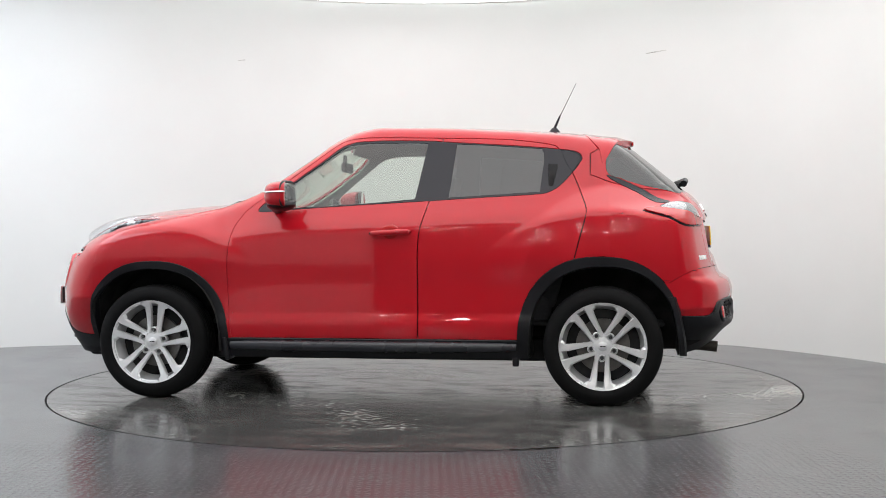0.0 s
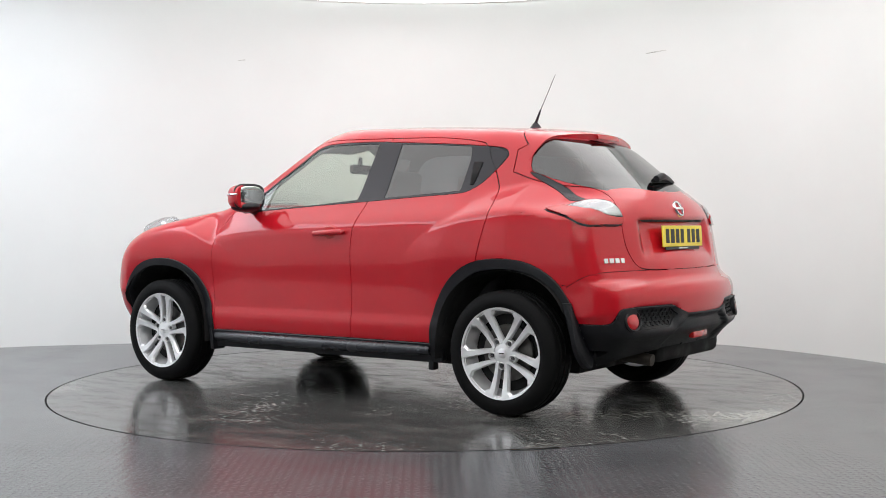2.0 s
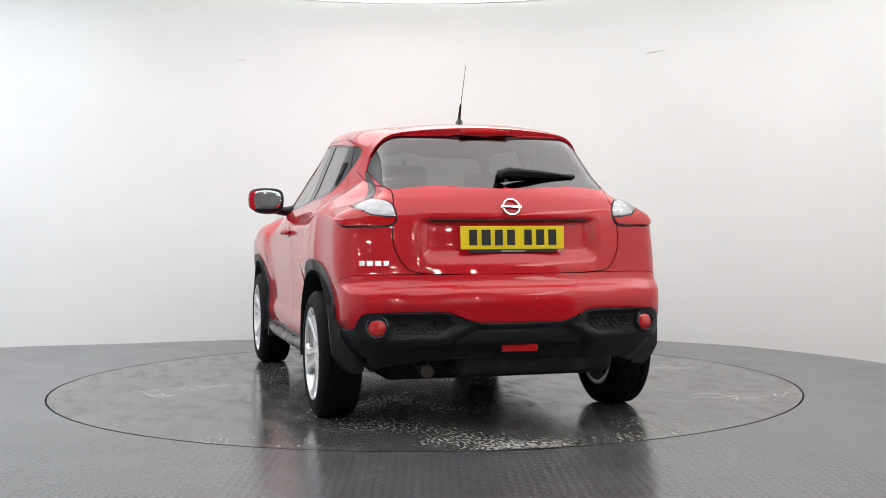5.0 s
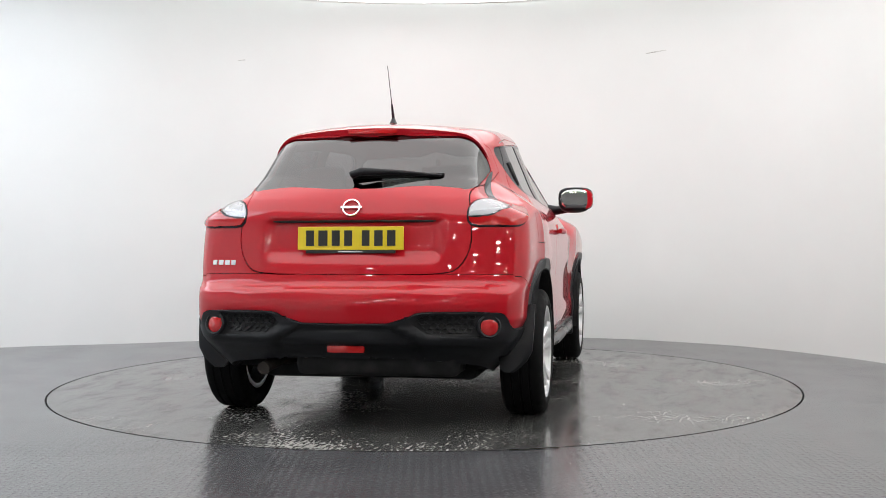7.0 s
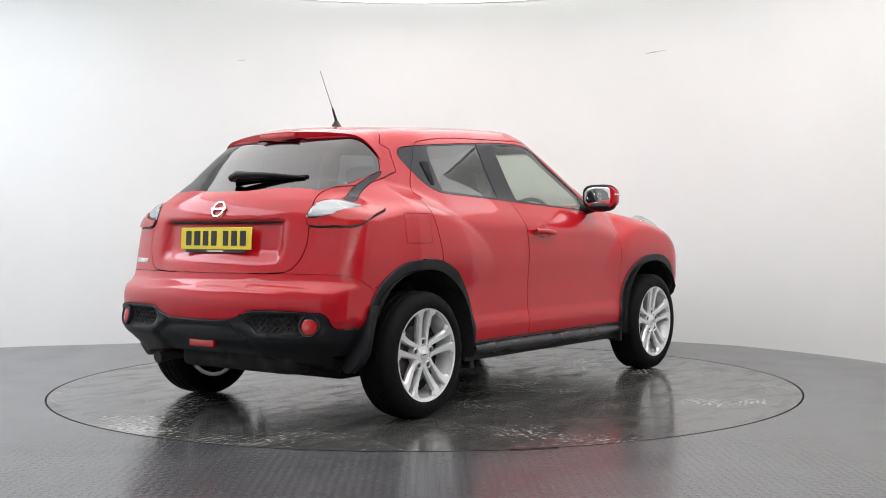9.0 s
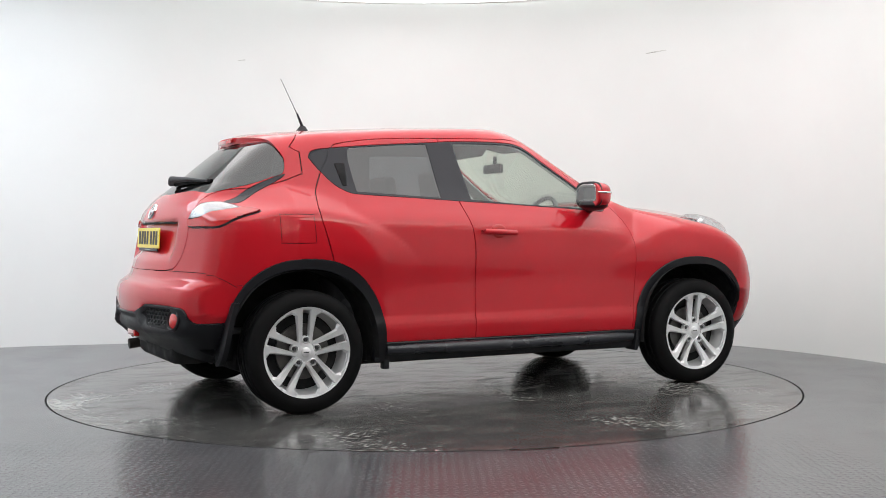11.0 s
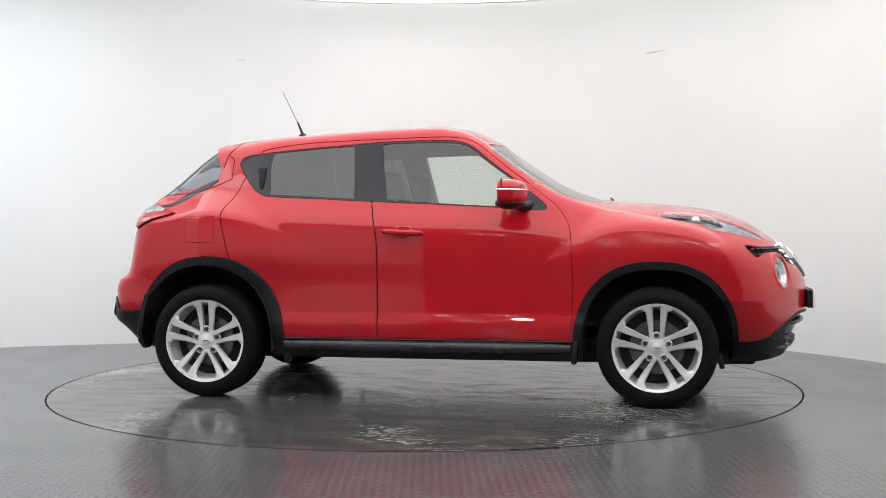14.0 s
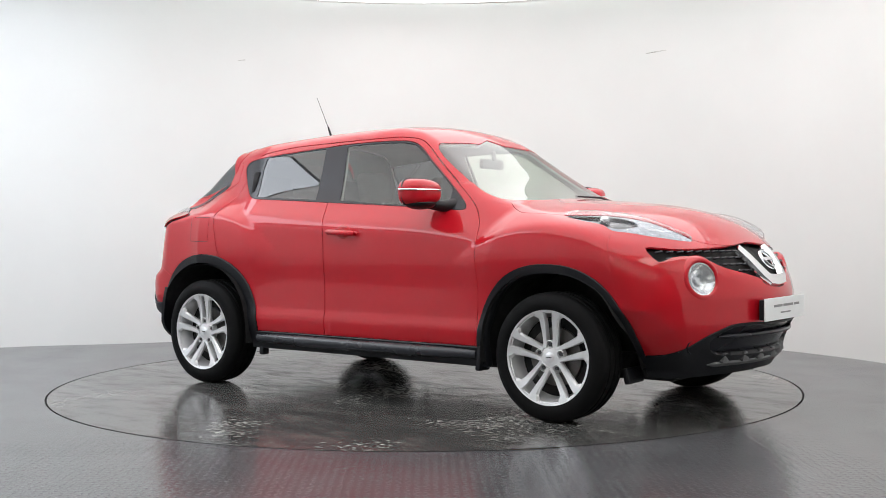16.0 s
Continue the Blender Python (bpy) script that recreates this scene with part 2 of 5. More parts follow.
class Skin:
    def __init__(self):
        pts, nu, nv = hull_grid()
        self.v = [tuple(p) for p in pts]
        self.f = []
        for i in range(nu - 1):
            for j in range(nv - 1):
                a = i * nv + j
                q = [a, a + nv, a + nv + 1, a + 1]
                if j == nv - 2 and np.linalg.norm(pts[q[2]] - pts[q[3]]) < 1e-6:
                    q = q[:3]
                self.f.append(q)

    def boxes(self, view):
        ax, ay, look_from = (np.array(k) for k in VIEWS[view])
        P = np.array(self.v)
        A, B = P @ ax, P @ ay
        n = max(len(f) for f in self.f)
        idx = np.array([f + [f[-1]] * (n - len(f)) for f in self.f])
        c = P[idx].mean(1)
        side = normals(c) @ look_from > 0.05
        a, b = A[idx], B[idx]
        return A, B, a.min(1), a.max(1), b.min(1), b.max(1), side

    def cut(self, view, outline, closed=True):
        n = len(outline)
        for i in range(n if closed else n - 1):
            self.cut_segment(view, outline[i], outline[(i + 1) % n])

    def cut_segment(self, view, p, q):
        A, B, a0, a1, b0, b1, side = self.boxes_cached(view)
        lo, hi = np.minimum(p, q), np.maximum(p, q)

        def touch(m):
            return (a1 >= lo[0] - m) & (a0 <= hi[0] + m) & (b1 >= lo[1] - m) & (b0 <= hi[1] + m) & side
        near = np.nonzero(touch(0.05))[0]
        cut = set(np.nonzero(touch(0.001))[0].tolist())
        dx, dy = q[0] - p[0], q[1] - p[1]
        length = math.hypot(dx, dy)
        if length < 1e-6:
            return
        ax, ay = VIEWS[view][0], VIEWS[view][1]
        dist, made, new_faces, split = {}, {}, [], set()

        def d_of(k):
            if k not in dist:
                v = self.v[k]
                x = v[0] * ax[0] + v[1] * ax[1] + v[2] * ax[2] - p[0]
                y = v[0] * ay[0] + v[1] * ay[1] + v[2] * ay[2] - p[1]
                d = (x * dy - y * dx) / length
                dist[k] = 0.0 if abs(d) < 4e-4 else d
            return dist[k]
        for fi in cut:
            f = self.f[fi]
            ds = [d_of(k) for k in f]
            if min(ds) >= 0 or max(ds) <= 0:
                continue
            up, down = [], []
            for k in range(len(f)):
                i0, i1, d0, d1 = f[k], f[(k + 1) % len(f)], ds[k], ds[(k + 1) % len(f)]
                if d0 >= 0:
                    up.append(i0)
                if d0 <= 0:
                    down.append(i0)
                if d0 * d1 < 0:
                    key = (min(i0, i1), max(i0, i1))
                    if key not in made:
                        t = d0 / (d0 - d1)
                        u, w = self.v[i0], self.v[i1]
                        made[key] = len(self.v)
                        self.v.append(tuple(u[m] + (w[m] - u[m]) * t for m in range(3)))
                    up.append(made[key])
                    down.append(made[key])
            if len(up) > 2 and len(down) > 2 and (up != f):
                self.f[fi] = up
                split.add(fi)
                new_faces.append(down)
        if made:
            changed = []
            for fi in near.tolist():
                f = self.f[fi]
                g = self.with_new(f, made)
                if len(g) != len(f) or fi in split:
                    self.f[fi] = g
                    changed.append(fi)
            first = len(self.f)
            for g in new_faces:
                self.f.append(self.with_new(g, made))
            A = np.concatenate([A, [np.dot(self.v[k], ax) for k in range(len(A), len(self.v))]])
            B = np.concatenate([B, [np.dot(self.v[k], ay) for k in range(len(B), len(self.v))]])
            grow = np.zeros(len(new_faces))
            a0, a1, b0, b1 = (np.concatenate([k, grow]) for k in (a0, a1, b0, b1))
            side = np.concatenate([side, np.ones(len(new_faces), bool)])
            for fi in changed + list(range(first, len(self.f))):
                f = self.f[fi]
                a0[fi], a1[fi], b0[fi], b1[fi] = A[f].min(), A[f].max(), B[f].min(), B[f].max()
            self.cache = (A, B, a0, a1, b0, b1, side)

    @staticmethod
    def with_new(f, made):
        g = []
        for k in range(len(f)):
            g.append(f[k])
            key = (min(f[k], f[(k + 1) % len(f)]), max(f[k], f[(k + 1) % len(f)]))
            if key in made:
                g.append(made[key])
        return g

    cache, cache_view = None, ""

    def boxes_cached(self, view):
        if self.cache_view != view:
            self.cache, self.cache_view = self.boxes(view), view
        return self.cache

    def centres(self):
        P = np.array(self.v)
        return np.array([P[f].mean(0) for f in self.f])

    def inside(self, view, outline, c, facing=0.0):
        """Faces whose middle lies in the outline, as seen from that side."""
        ax, ay, look_from = (np.array(k) for k in VIEWS[view])
        a, b = c @ ax, c @ ay
        hit = np.zeros(len(c), bool)
        n = len(outline)
        for i in range(n):
            (x0, y0), (x1, y1) = outline[i], outline[(i + 1) % n]
            if y0 == y1:
                continue
            cross = ((y0 > b) != (y1 > b)) & (a < (x1 - x0) * (b - y0) / (y1 - y0) + x0)
            hit ^= cross
        return hit & (self.n_mid @ look_from > facing)


def panel(name, sk, chosen, mat, parent, label="", push=0.0, dome=0.0, gap=0.003, lip=0.014, which="both", skip_right=None):
    """Links the chosen faces of the skin as one part: edges drawn back by the gap, turned in by the lip.
    which: both halves in one mesh, or the left or right half alone."""
    picked = np.nonzero(chosen)[0]
    faces = [sk.f[i] for i in picked]
    left_only = [skip_right is not None and bool(skip_right[i]) for i in picked]
    if not faces:
        return None
    used = sorted({k for f in faces for k in f})
    slot = {k: i for i, k in enumerate(used)}
    P = np.array([sk.v[k] for k in used])
    N = normals(P)
    faces = [[slot[k] for k in f] for f in faces]
    count, inward = {}, np.zeros_like(P)
    for f in faces:
        c = P[f].mean(0)
        for k in range(len(f)):
            e = (f[k], f[(k + 1) % len(f)])
            key = (min(e), max(e))
            count[key] = count.get(key, 0) + 1
    rim = []
    for f in faces:
        c = P[f].mean(0)
        for k in range(len(f)):
            a, b = f[k], f[(k + 1) % len(f)]
            if count[(min(a, b), max(a, b))] == 1 and not (abs(P[a, 1]) < 1e-4 and abs(P[b, 1]) < 1e-4):
                rim.append((a, b))
                e = P[b] - P[a]
                s = np.cross((N[a] + N[b]) / 2, e)
                s = s if s @ (c - P[a]) > 0 else -s
                inward[a] += s / (np.linalg.norm(s) + 1e-9) * np.linalg.norm(e)
                inward[b] += s / (np.linalg.norm(s) + 1e-9) * np.linalg.norm(e)
    size = np.linalg.norm(inward, axis=1, keepdims=True)
    inward = np.where(size > 1e-9, inward / np.maximum(size, 1e-9), 0)
    Q = P + N * push
    if dome:
        edge = P[sorted({k for e in rim for k in e})]
        d = np.array([np.sqrt(((edge - p) ** 2).sum(1)).min() for p in P])
        Q = Q + N * (dome * (1 - np.exp(-d / 0.025)))[:, None]
    on_mid = np.abs(P[:, 1]) < 1e-4
    step = inward * gap
    step[on_mid, 1] = 0
    Q = Q + step
    verts, norms_out = Q.tolist(), N.copy()
    low = {}
    for k in sorted({k for e in rim for k in e}):
        low[k] = len(verts)
        inner = Q[k] - N[k] * lip + step[k] * 0.6
        if on_mid[k]:
            inner[1] = 0
        verts.append(inner.tolist())
    quads = [(b, a, low[a], low[b]) for a, b in rim]
    nv = len(verts)
    V = np.array(verts)
    all_v, all_f, smooth_normals = [], [], []

    def add(sign):
        base = len(all_v)
        all_v.extend((V * (1, sign, 1)).tolist())
        for f, alone in zip(faces, left_only):
            if alone and sign < 0:
                continue
            g = [base + k for k in f]
            nn = [tuple(N[k] * (1, sign, 1)) for k in f]
            all_f.append(g if sign > 0 else g[::-1])
            smooth_normals.extend(nn if sign > 0 else nn[::-1])
        for f in quads:
            g = [base + k for k in f]
            all_f.append(g if sign > 0 else g[::-1])
            smooth_normals.extend([(0, 0, 0)] * 4)
    if which in ("both", "left"):
        add(1)
    if which in ("both", "right"):
        add(-1)
    me = bpy.data.meshes.new(name)
    me.from_pydata(all_v, [], all_f)
    me.polygons.foreach_set("use_smooth", [True] * len(me.polygons))
    if not dome:
        me.normals_split_custom_set(smooth_normals)
    me.materials.append(mat)
    ob = new(name, me)
    ob.parent = parent
    if label:
        ob["label"] = label
    return ob
# ---- the studio ----
STEEL = material("grey_tread_plate", (0.085, 0.087, 0.093), rough=0.20, noise_amount=0.12, noise_scale=3.0)
BOARD = material("worn_grey_turntable_top", (0.075, 0.075, 0.073), rough=0.22, noise_amount=0.30, noise_scale=5.0)
WALL = material("white_studio_wall", (0.805, 0.82, 0.81), rough=0.75, noise_amount=0.02, noise_scale=1.2)
DARK_WALL = material("dark_hall_paint", (0.22, 0.22, 0.225), rough=0.8, noise_amount=0.1, noise_scale=1.0)
GLOW = material("ceiling_light_fabric", (0.85, 0.85, 0.85), rough=0.6, emit=(1.0, 1.005, 1.0), strength=1.88)
SPOT = material("lit_lamp_face", (0.9, 0.9, 0.9), emit=(1.0, 0.97, 0.92), strength=150.0)


def structure(name, bm, mat, label, category="", smooth=True, kind="structure"):
    ob = new(name, mesh_of(name, bm, mat, smooth))
    return tagged(ob, label, category or name.split("_")[0], kind=kind)


def tread(m):
    """Raised tread-plate lozenges in two crossing directions, as relief."""
    nt = m.node_tree
    b = nt.nodes["Principled BSDF"]
    co = nt.nodes.new("ShaderNodeTexCoord")
    sep = nt.nodes.new("ShaderNodeSeparateXYZ")
    nt.links.new(co.outputs["Object"], sep.inputs[0])

    def op(kind, a, c=None):
        n = nt.nodes.new("ShaderNodeMath")
        n.operation = kind
        for i, v in enumerate((a, c)):
            if v is None:
                continue
            if isinstance(v, (int, float)):
                n.inputs[i].default_value = v
            else:
                nt.links.new(v, n.inputs[i])
        return n.outputs[0]
    heights = []
    for sx, sy, shift in ((1, 1, 0.0), (1, -1, 0.5)):
        u = op("MULTIPLY", op("ADD", sep.outputs[0], op("MULTIPLY", sep.outputs[1], sy)), 14.0)
        v = op("MULTIPLY", op("SUBTRACT", sep.outputs[0], op("MULTIPLY", sep.outputs[1], sy)), 14.0)
        fu = op("ABSOLUTE", op("SUBTRACT", op("FRACT", op("ADD", u, shift)), 0.5))
        fv = op("ABSOLUTE", op("SUBTRACT", op("FRACT", op("ADD", v, shift)), 0.5))
        d = op("ADD", op("POWER", op("DIVIDE", fu, 0.36), 2.0), op("POWER", op("DIVIDE", fv, 0.10), 2.0))
        heights.append(op("MAXIMUM", op("SUBTRACT", 1.0, d), 0.0))
    h = op("MAXIMUM", heights[0], heights[1])
    bp = nt.nodes.new("ShaderNodeBump")
    bp.inputs["Strength"].default_value, bp.inputs["Distance"].default_value = 0.8, 0.001
    # the plates lie before the open side only; the rest of the floor is smooth paint
    edge = nt.nodes.new("ShaderNodeMapRange")
    edge.inputs["From Min"].default_value, edge.inputs["From Max"].default_value = -1.75, -1.95
    nt.links.new(sep.outputs[1], edge.inputs["Value"])
    span = nt.nodes.new("ShaderNodeMapRange")
    span.inputs["From Min"].default_value, span.inputs["From Max"].default_value = 1.95, 1.75
    nt.links.new(op("ABSOLUTE", op("ADD", sep.outputs[0], 0.05)), span.inputs["Value"])
    nt.links.new(op("MULTIPLY", h, op("MULTIPLY", edge.outputs[0], span.outputs[0])), bp.inputs["Height"])
    nt.links.new(bp.outputs["Normal"], b.inputs["Normal"])


tread(STEEL)


def worn(m):
    """Scuffed, half-wet patches: streaks of rough pale dirt over darker glossy board."""
    nt = m.node_tree
    b = nt.nodes["Principled BSDF"]
    co = nt.nodes.new("ShaderNodeTexCoord")
    mp = nt.nodes.new("ShaderNodeMapping")
    mp.inputs["Scale"].default_value = (1.0, 2.4, 1)
    mp.inputs["Rotation"].default_value = (0, 0, 0.3)
    n = nt.nodes.new("ShaderNodeTexNoise")
    n.inputs["Scale"].default_value, n.inputs["Detail"].default_value, n.inputs["Roughness"].default_value = 3.2, 9, 0.66
    nt.links.new(co.outputs["Object"], mp.inputs["Vector"])
    nt.links.new(mp.outputs[0], n.inputs["Vector"])
    ramp = nt.nodes.new("ShaderNodeValToRGB")
    ramp.color_ramp.elements[0].position, ramp.color_ramp.elements[1].position = 0.46, 0.66
    ramp.color_ramp.elements[0].color, ramp.color_ramp.elements[1].color = (0, 0, 0, 1), (1, 1, 1, 1)
    nt.links.new(n.outputs["Fac"], ramp.inputs[0])
    col = nt.nodes.new("ShaderNodeMix")
    col.data_type = "RGBA"
    col.inputs["A"].default_value, col.inputs["B"].default_value = (0.062, 0.062, 0.061, 1), (0.092, 0.091, 0.086, 1)
    nt.links.new(ramp.outputs[0], col.inputs["Factor"])
    nt.links.new(col.outputs["Result"], b.inputs["Base Color"])
    mr = nt.nodes.new("ShaderNodeMapRange")
    mr.inputs["To Min"].default_value, mr.inputs["To Max"].default_value = 0.14, 0.27
    nt.links.new(ramp.outputs[0], mr.inputs["Value"])
    nt.links.new(mr.outputs[0], b.inputs["Roughness"])
    # small pale flecks, thick in some places and absent in others
    fl = nt.nodes.new("ShaderNodeTexNoise")
    fl.inputs["Scale"].default_value, fl.inputs["Detail"].default_value = 26.0, 5
    nt.links.new(mp.outputs[0], fl.inputs["Vector"])
    where = nt.nodes.new("ShaderNodeTexNoise")
    where.inputs["Scale"].default_value = 1.1
    nt.links.new(co.outputs["Object"], where.inputs["Vector"])
    add = nt.nodes.new("ShaderNodeMath")
    add.operation = "ADD"
    nt.links.new(fl.outputs["Fac"], add.inputs[0])
    nt.links.new(where.outputs["Fac"], add.inputs[1])
    cut = nt.nodes.new("ShaderNodeMapRange")
    cut.inputs["From Min"].default_value, cut.inputs["From Max"].default_value = 1.125, 1.215
    nt.links.new(add.outputs[0], cut.inputs["Value"])
    col2 = nt.nodes.new("ShaderNodeMix")
    col2.data_type = "RGBA"
    col2.inputs["B"].default_value = (0.42, 0.42, 0.40, 1)
    nt.links.new(cut.outputs[0], col2.inputs["Factor"])
    nt.links.new(col.outputs["Result"], col2.inputs["A"])
    nt.links.new(col2.outputs["Result"], b.inputs["Base Color"])
    bp = nt.nodes.new("ShaderNodeBump")
    bp.inputs["Strength"].default_value, bp.inputs["Distance"].default_value = 0.5, 0.0014
    nt.links.new(n.outputs["Fac"], bp.inputs["Height"])
    nt.links.new(bp.outputs["Normal"], b.inputs["Normal"])


worn(BOARD)

# floor round the turntable: one sheet with a round hole, tread plate towards the open side
bm = bmesh.new()
steps, R = 160, 2.246
ring = [[], [], []]
for i in range(steps):
    a = 2 * math.pi * i / steps
    ca, sa = math.cos(a), math.sin(a)
    far = 12.5 / max(abs(ca), abs(sa))
    for k, r in enumerate((R + 0.003, 3.0, far)):
        ring[k].append(bm.verts.new((r * ca, r * sa, 0.0)))
deep = [bm.verts.new((v.co.x, v.co.y, -0.03)) for v in ring[0]]
for i in range(steps):
    j = (i + 1) % steps
    for a, b in ((ring[0], ring[1]), (ring[1], ring[2]), (deep, ring[0])):
        bm.faces.new((a[i], b[i], b[j], a[j]))
floor = structure("floor", bm, STEEL, "grey painted tread plate studio floor", "floor")
bm = bmesh.new()
bmesh.ops.create_circle(bm, segments=160, radius=R + 0.05, cap_ends=True)
bmesh.ops.translate(bm, verts=bm.verts, vec=(0, 0, -0.03))
pit = structure("turntable_pit", bm, DARK_WALL, "dark pit under the turntable", "floor")

turntable = tagged(new("turntable"), "round grey turntable top, scuffed and half wet", "turntable", kind="thing")
bm = bmesh.new()
n = 160
top = [bm.verts.new(((R - 0.004) * math.cos(2 * math.pi * i / n), (R - 0.004) * math.sin(2 * math.pi * i / n), 0.0)) for i in range(n)]
low = [bm.verts.new((v.co.x, v.co.y, -0.022)) for v in top]
bm.faces.new(top)
for i in range(n):
    bm.faces.new((top[i], low[i], low[(i + 1) % n], top[(i + 1) % n]))
part("deck", bm, BOARD, turntable, smooth=False)
bm = bmesh.new()
lathe(bm, [(R - 0.004, -0.02), (R - 0.004, 0.0012), (R - 0.008, 0.0012), (R - 0.009, 0.0004)], 160)
bmesh.ops.rotate(bm, verts=bm.verts, cent=(0, 0, 0), matrix=Matrix.Rotation(math.pi / 2, 3, "X"))
part("edge_strip", bm, UNDER, turntable, "black edge of the turntable")

# cream strip on the rim of the pit
bm = bmesh.new()
lathe_pts = [(R + 0.010, math.radians(-80.9 + 0.35 * i)) for i in range(17)]
a = [bm.verts.new((r * math.cos(t), r * math.sin(t), 0.004)) for r, t in lathe_pts]
b = [bm.verts.new(((r + 0.014) * math.cos(t), (r + 0.014) * math.sin(t), 0.004)) for r, t in lathe_pts]
for i in range(16):
    bm.faces.new((a[i], b[i], b[i + 1], a[i + 1]))
bmesh.ops.solidify(bm, geom=bm.faces[:], thickness=0.003)
CREAM = material("cream_tape", (0.55, 0.47, 0.36), rough=0.6, noise_amount=0.2, noise_scale=30)
tagged(new("tape_strip", mesh_of("tape_strip", bm, CREAM)), "worn cream tape strip on the floor edge", "tape")

# curved white wall, open towards the camera
plan = rounded([(-1.95, -4.82), (-2.7, -4.84), (-4.1, -4.35), (-5.2, -3.0), (-5.55, -1.2), (-5.2, 0.4), (-4.4, 1.65), (-3.47, 2.24), (-2.58, 2.49), (-1.64, 2.76), (-0.1, 2.89), (1.0, 2.86), (1.68, 2.66), (2.10, 2.37), (2.49, 2.04), (2.80, 1.61), (3.06, 1.13), (3.22, 0.70), (3.45, -0.4), (3.55, -1.8), (3.50, -3.0), (3.46, -3.85)], 6, False)
bm = bmesh.new()
rows = []
for i, (x, y) in enumerate(plan):
    a, b = plan[max(i - 1, 0)], plan[min(i + 1, len(plan) - 1)]
    d = Vector((b[0] - a[0], b[1] - a[1], 0)).normalized()
    o = Vector((-d.y, d.x, 0)) * 0.12
    rows.append([bm.verts.new(q) for q in ((x, y, 0), (x, y, 3.25), (x + o.x, y + o.y, 3.25), (x + o.x, y + o.y, 0))])
for p, q in zip(rows, rows[1:]):
    for k in range(4):
        bm.faces.new((p[k], p[(k + 1) % 4], q[(k + 1) % 4], q[k]))
bm.faces.new(rows[0])
bm.faces.new(rows[-1][::-1])
structure("wall_curved", bm, WALL, "curved white painted studio wall", "wall")
# ceiling and its round luminous panel
bm = bmesh.new()
box(bm, (9.6, 8.0, 0.12), (-0.9, -0.85, 3.31))
structure("ceiling", bm, WALL, "white studio ceiling", "ceiling", smooth=False)
bm = bmesh.new()
lathe(bm, [(0.0, 2.868), (3.18, 2.868)], 96)
bmesh.ops.rotate(bm, verts=bm.verts, cent=(0, 0, 0), matrix=Matrix.Rotation(math.pi / 2, 3, "X"))
light = tagged(new("ceiling_light"), "round luminous fabric ceiling light with a white rim", "ceiling light", kind="thing")
light.location = (0, -0.58, 0)
part("diffuser", bm, GLOW, light, "glowing white fabric")
bm = bmesh.new()
lathe(bm, [(3.18, 2.864), (3.22, 2.864), (3.22, 2.93), (3.18, 2.93)], 96, closed=True)
bmesh.ops.rotate(bm, verts=bm.verts, cent=(0, 0, 0), matrix=Matrix.Rotation(math.pi / 2, 3, "X"))
part("rim", bm, WALL, light, "white rim")

# two long fill panels added out of view to brighten and tint the walls
COOL = material("cool_fill_fabric", (0.85, 0.85, 0.85), rough=0.6, emit=(0.94, 1.0, 1.09), strength=3.7)
WARM = material("warm_fill_fabric", (0.85, 0.85, 0.85), rough=0.6, emit=(1.01, 1.0, 0.95), strength=4.4)
for x, y, turn, wide, fabric in ((-3.85, -0.6, 8, 2.4, COOL), (2.95, -2.3, -4, 0.9, WARM)):
    o = tagged(new("side_fill"), "long fill light panel added out of view beside the wall", "ceiling light", "side lights", "thing")
    o.matrix_basis = pose(x, y, 3.12, 0, 0, turn)
    bm = bmesh.new()
    box(bm, (wide, 4.0, 0.02), (0, 0, 0), 0.004, 1)
    part("diffuser", bm, fabric, o)
    bm = bmesh.new()
    box(bm, (wide + 0.07, 4.08, 0.10), (0, 0, 0.065), 0.01, 1)
    part("housing", bm, WALL, o)

# dark hall behind the camera, with small ceiling lamps
bm = bmesh.new()
for size, at in (((0.15, 17, 4.2), (-9.0, -4.4, 2.1)), ((0.15, 17, 4.2), (8.0, -4.4, 2.1)), ((17, 0.15, 4.2), (-0.5, -12.5, 2.1)), ((17, 0.15, 4.2), (-0.5, 4.2, 2.1)), ((17, 17, 0.15), (-0.5, -4.2, 4.25))):
    box(bm, size, at)
structure("wall_hall", bm, DARK_WALL, "dark painted hall walls and roof", "wall", smooth=False)
lamp_mesh = bmesh.new()
box(lamp_mesh, (0.15, 0.065, 0.02), (0, 0, 0), 0.004, 1)
lamp_mesh = mesh_of("lamp_face", lamp_mesh, SPOT)
case = bmesh.new()
box(case, (0.17, 0.10, 0.06), (0, 0, 0.04), 0.006, 1)
case = mesh_of("lamp_case", case, DARK_WALL)
shuffle = random.Random(5)
for i in range(48):
    x = -4.3 + 1.18 * (i % 8) + shuffle.uniform(-0.3, 0.3)
    y = -5.7 - 1.05 * (i // 8) + shuffle.uniform(-0.25, 0.25)
    o = tagged(new("hall_lamp"), "small bright hall ceiling lamp", "lamp", "hall lamps", "thing")
    o.location = (x, y, 2.75 + 0.25 * ((i * 7) % 3))
    for me in (lamp_mesh, case):
        q = new(me.name, me)
        q.parent = o

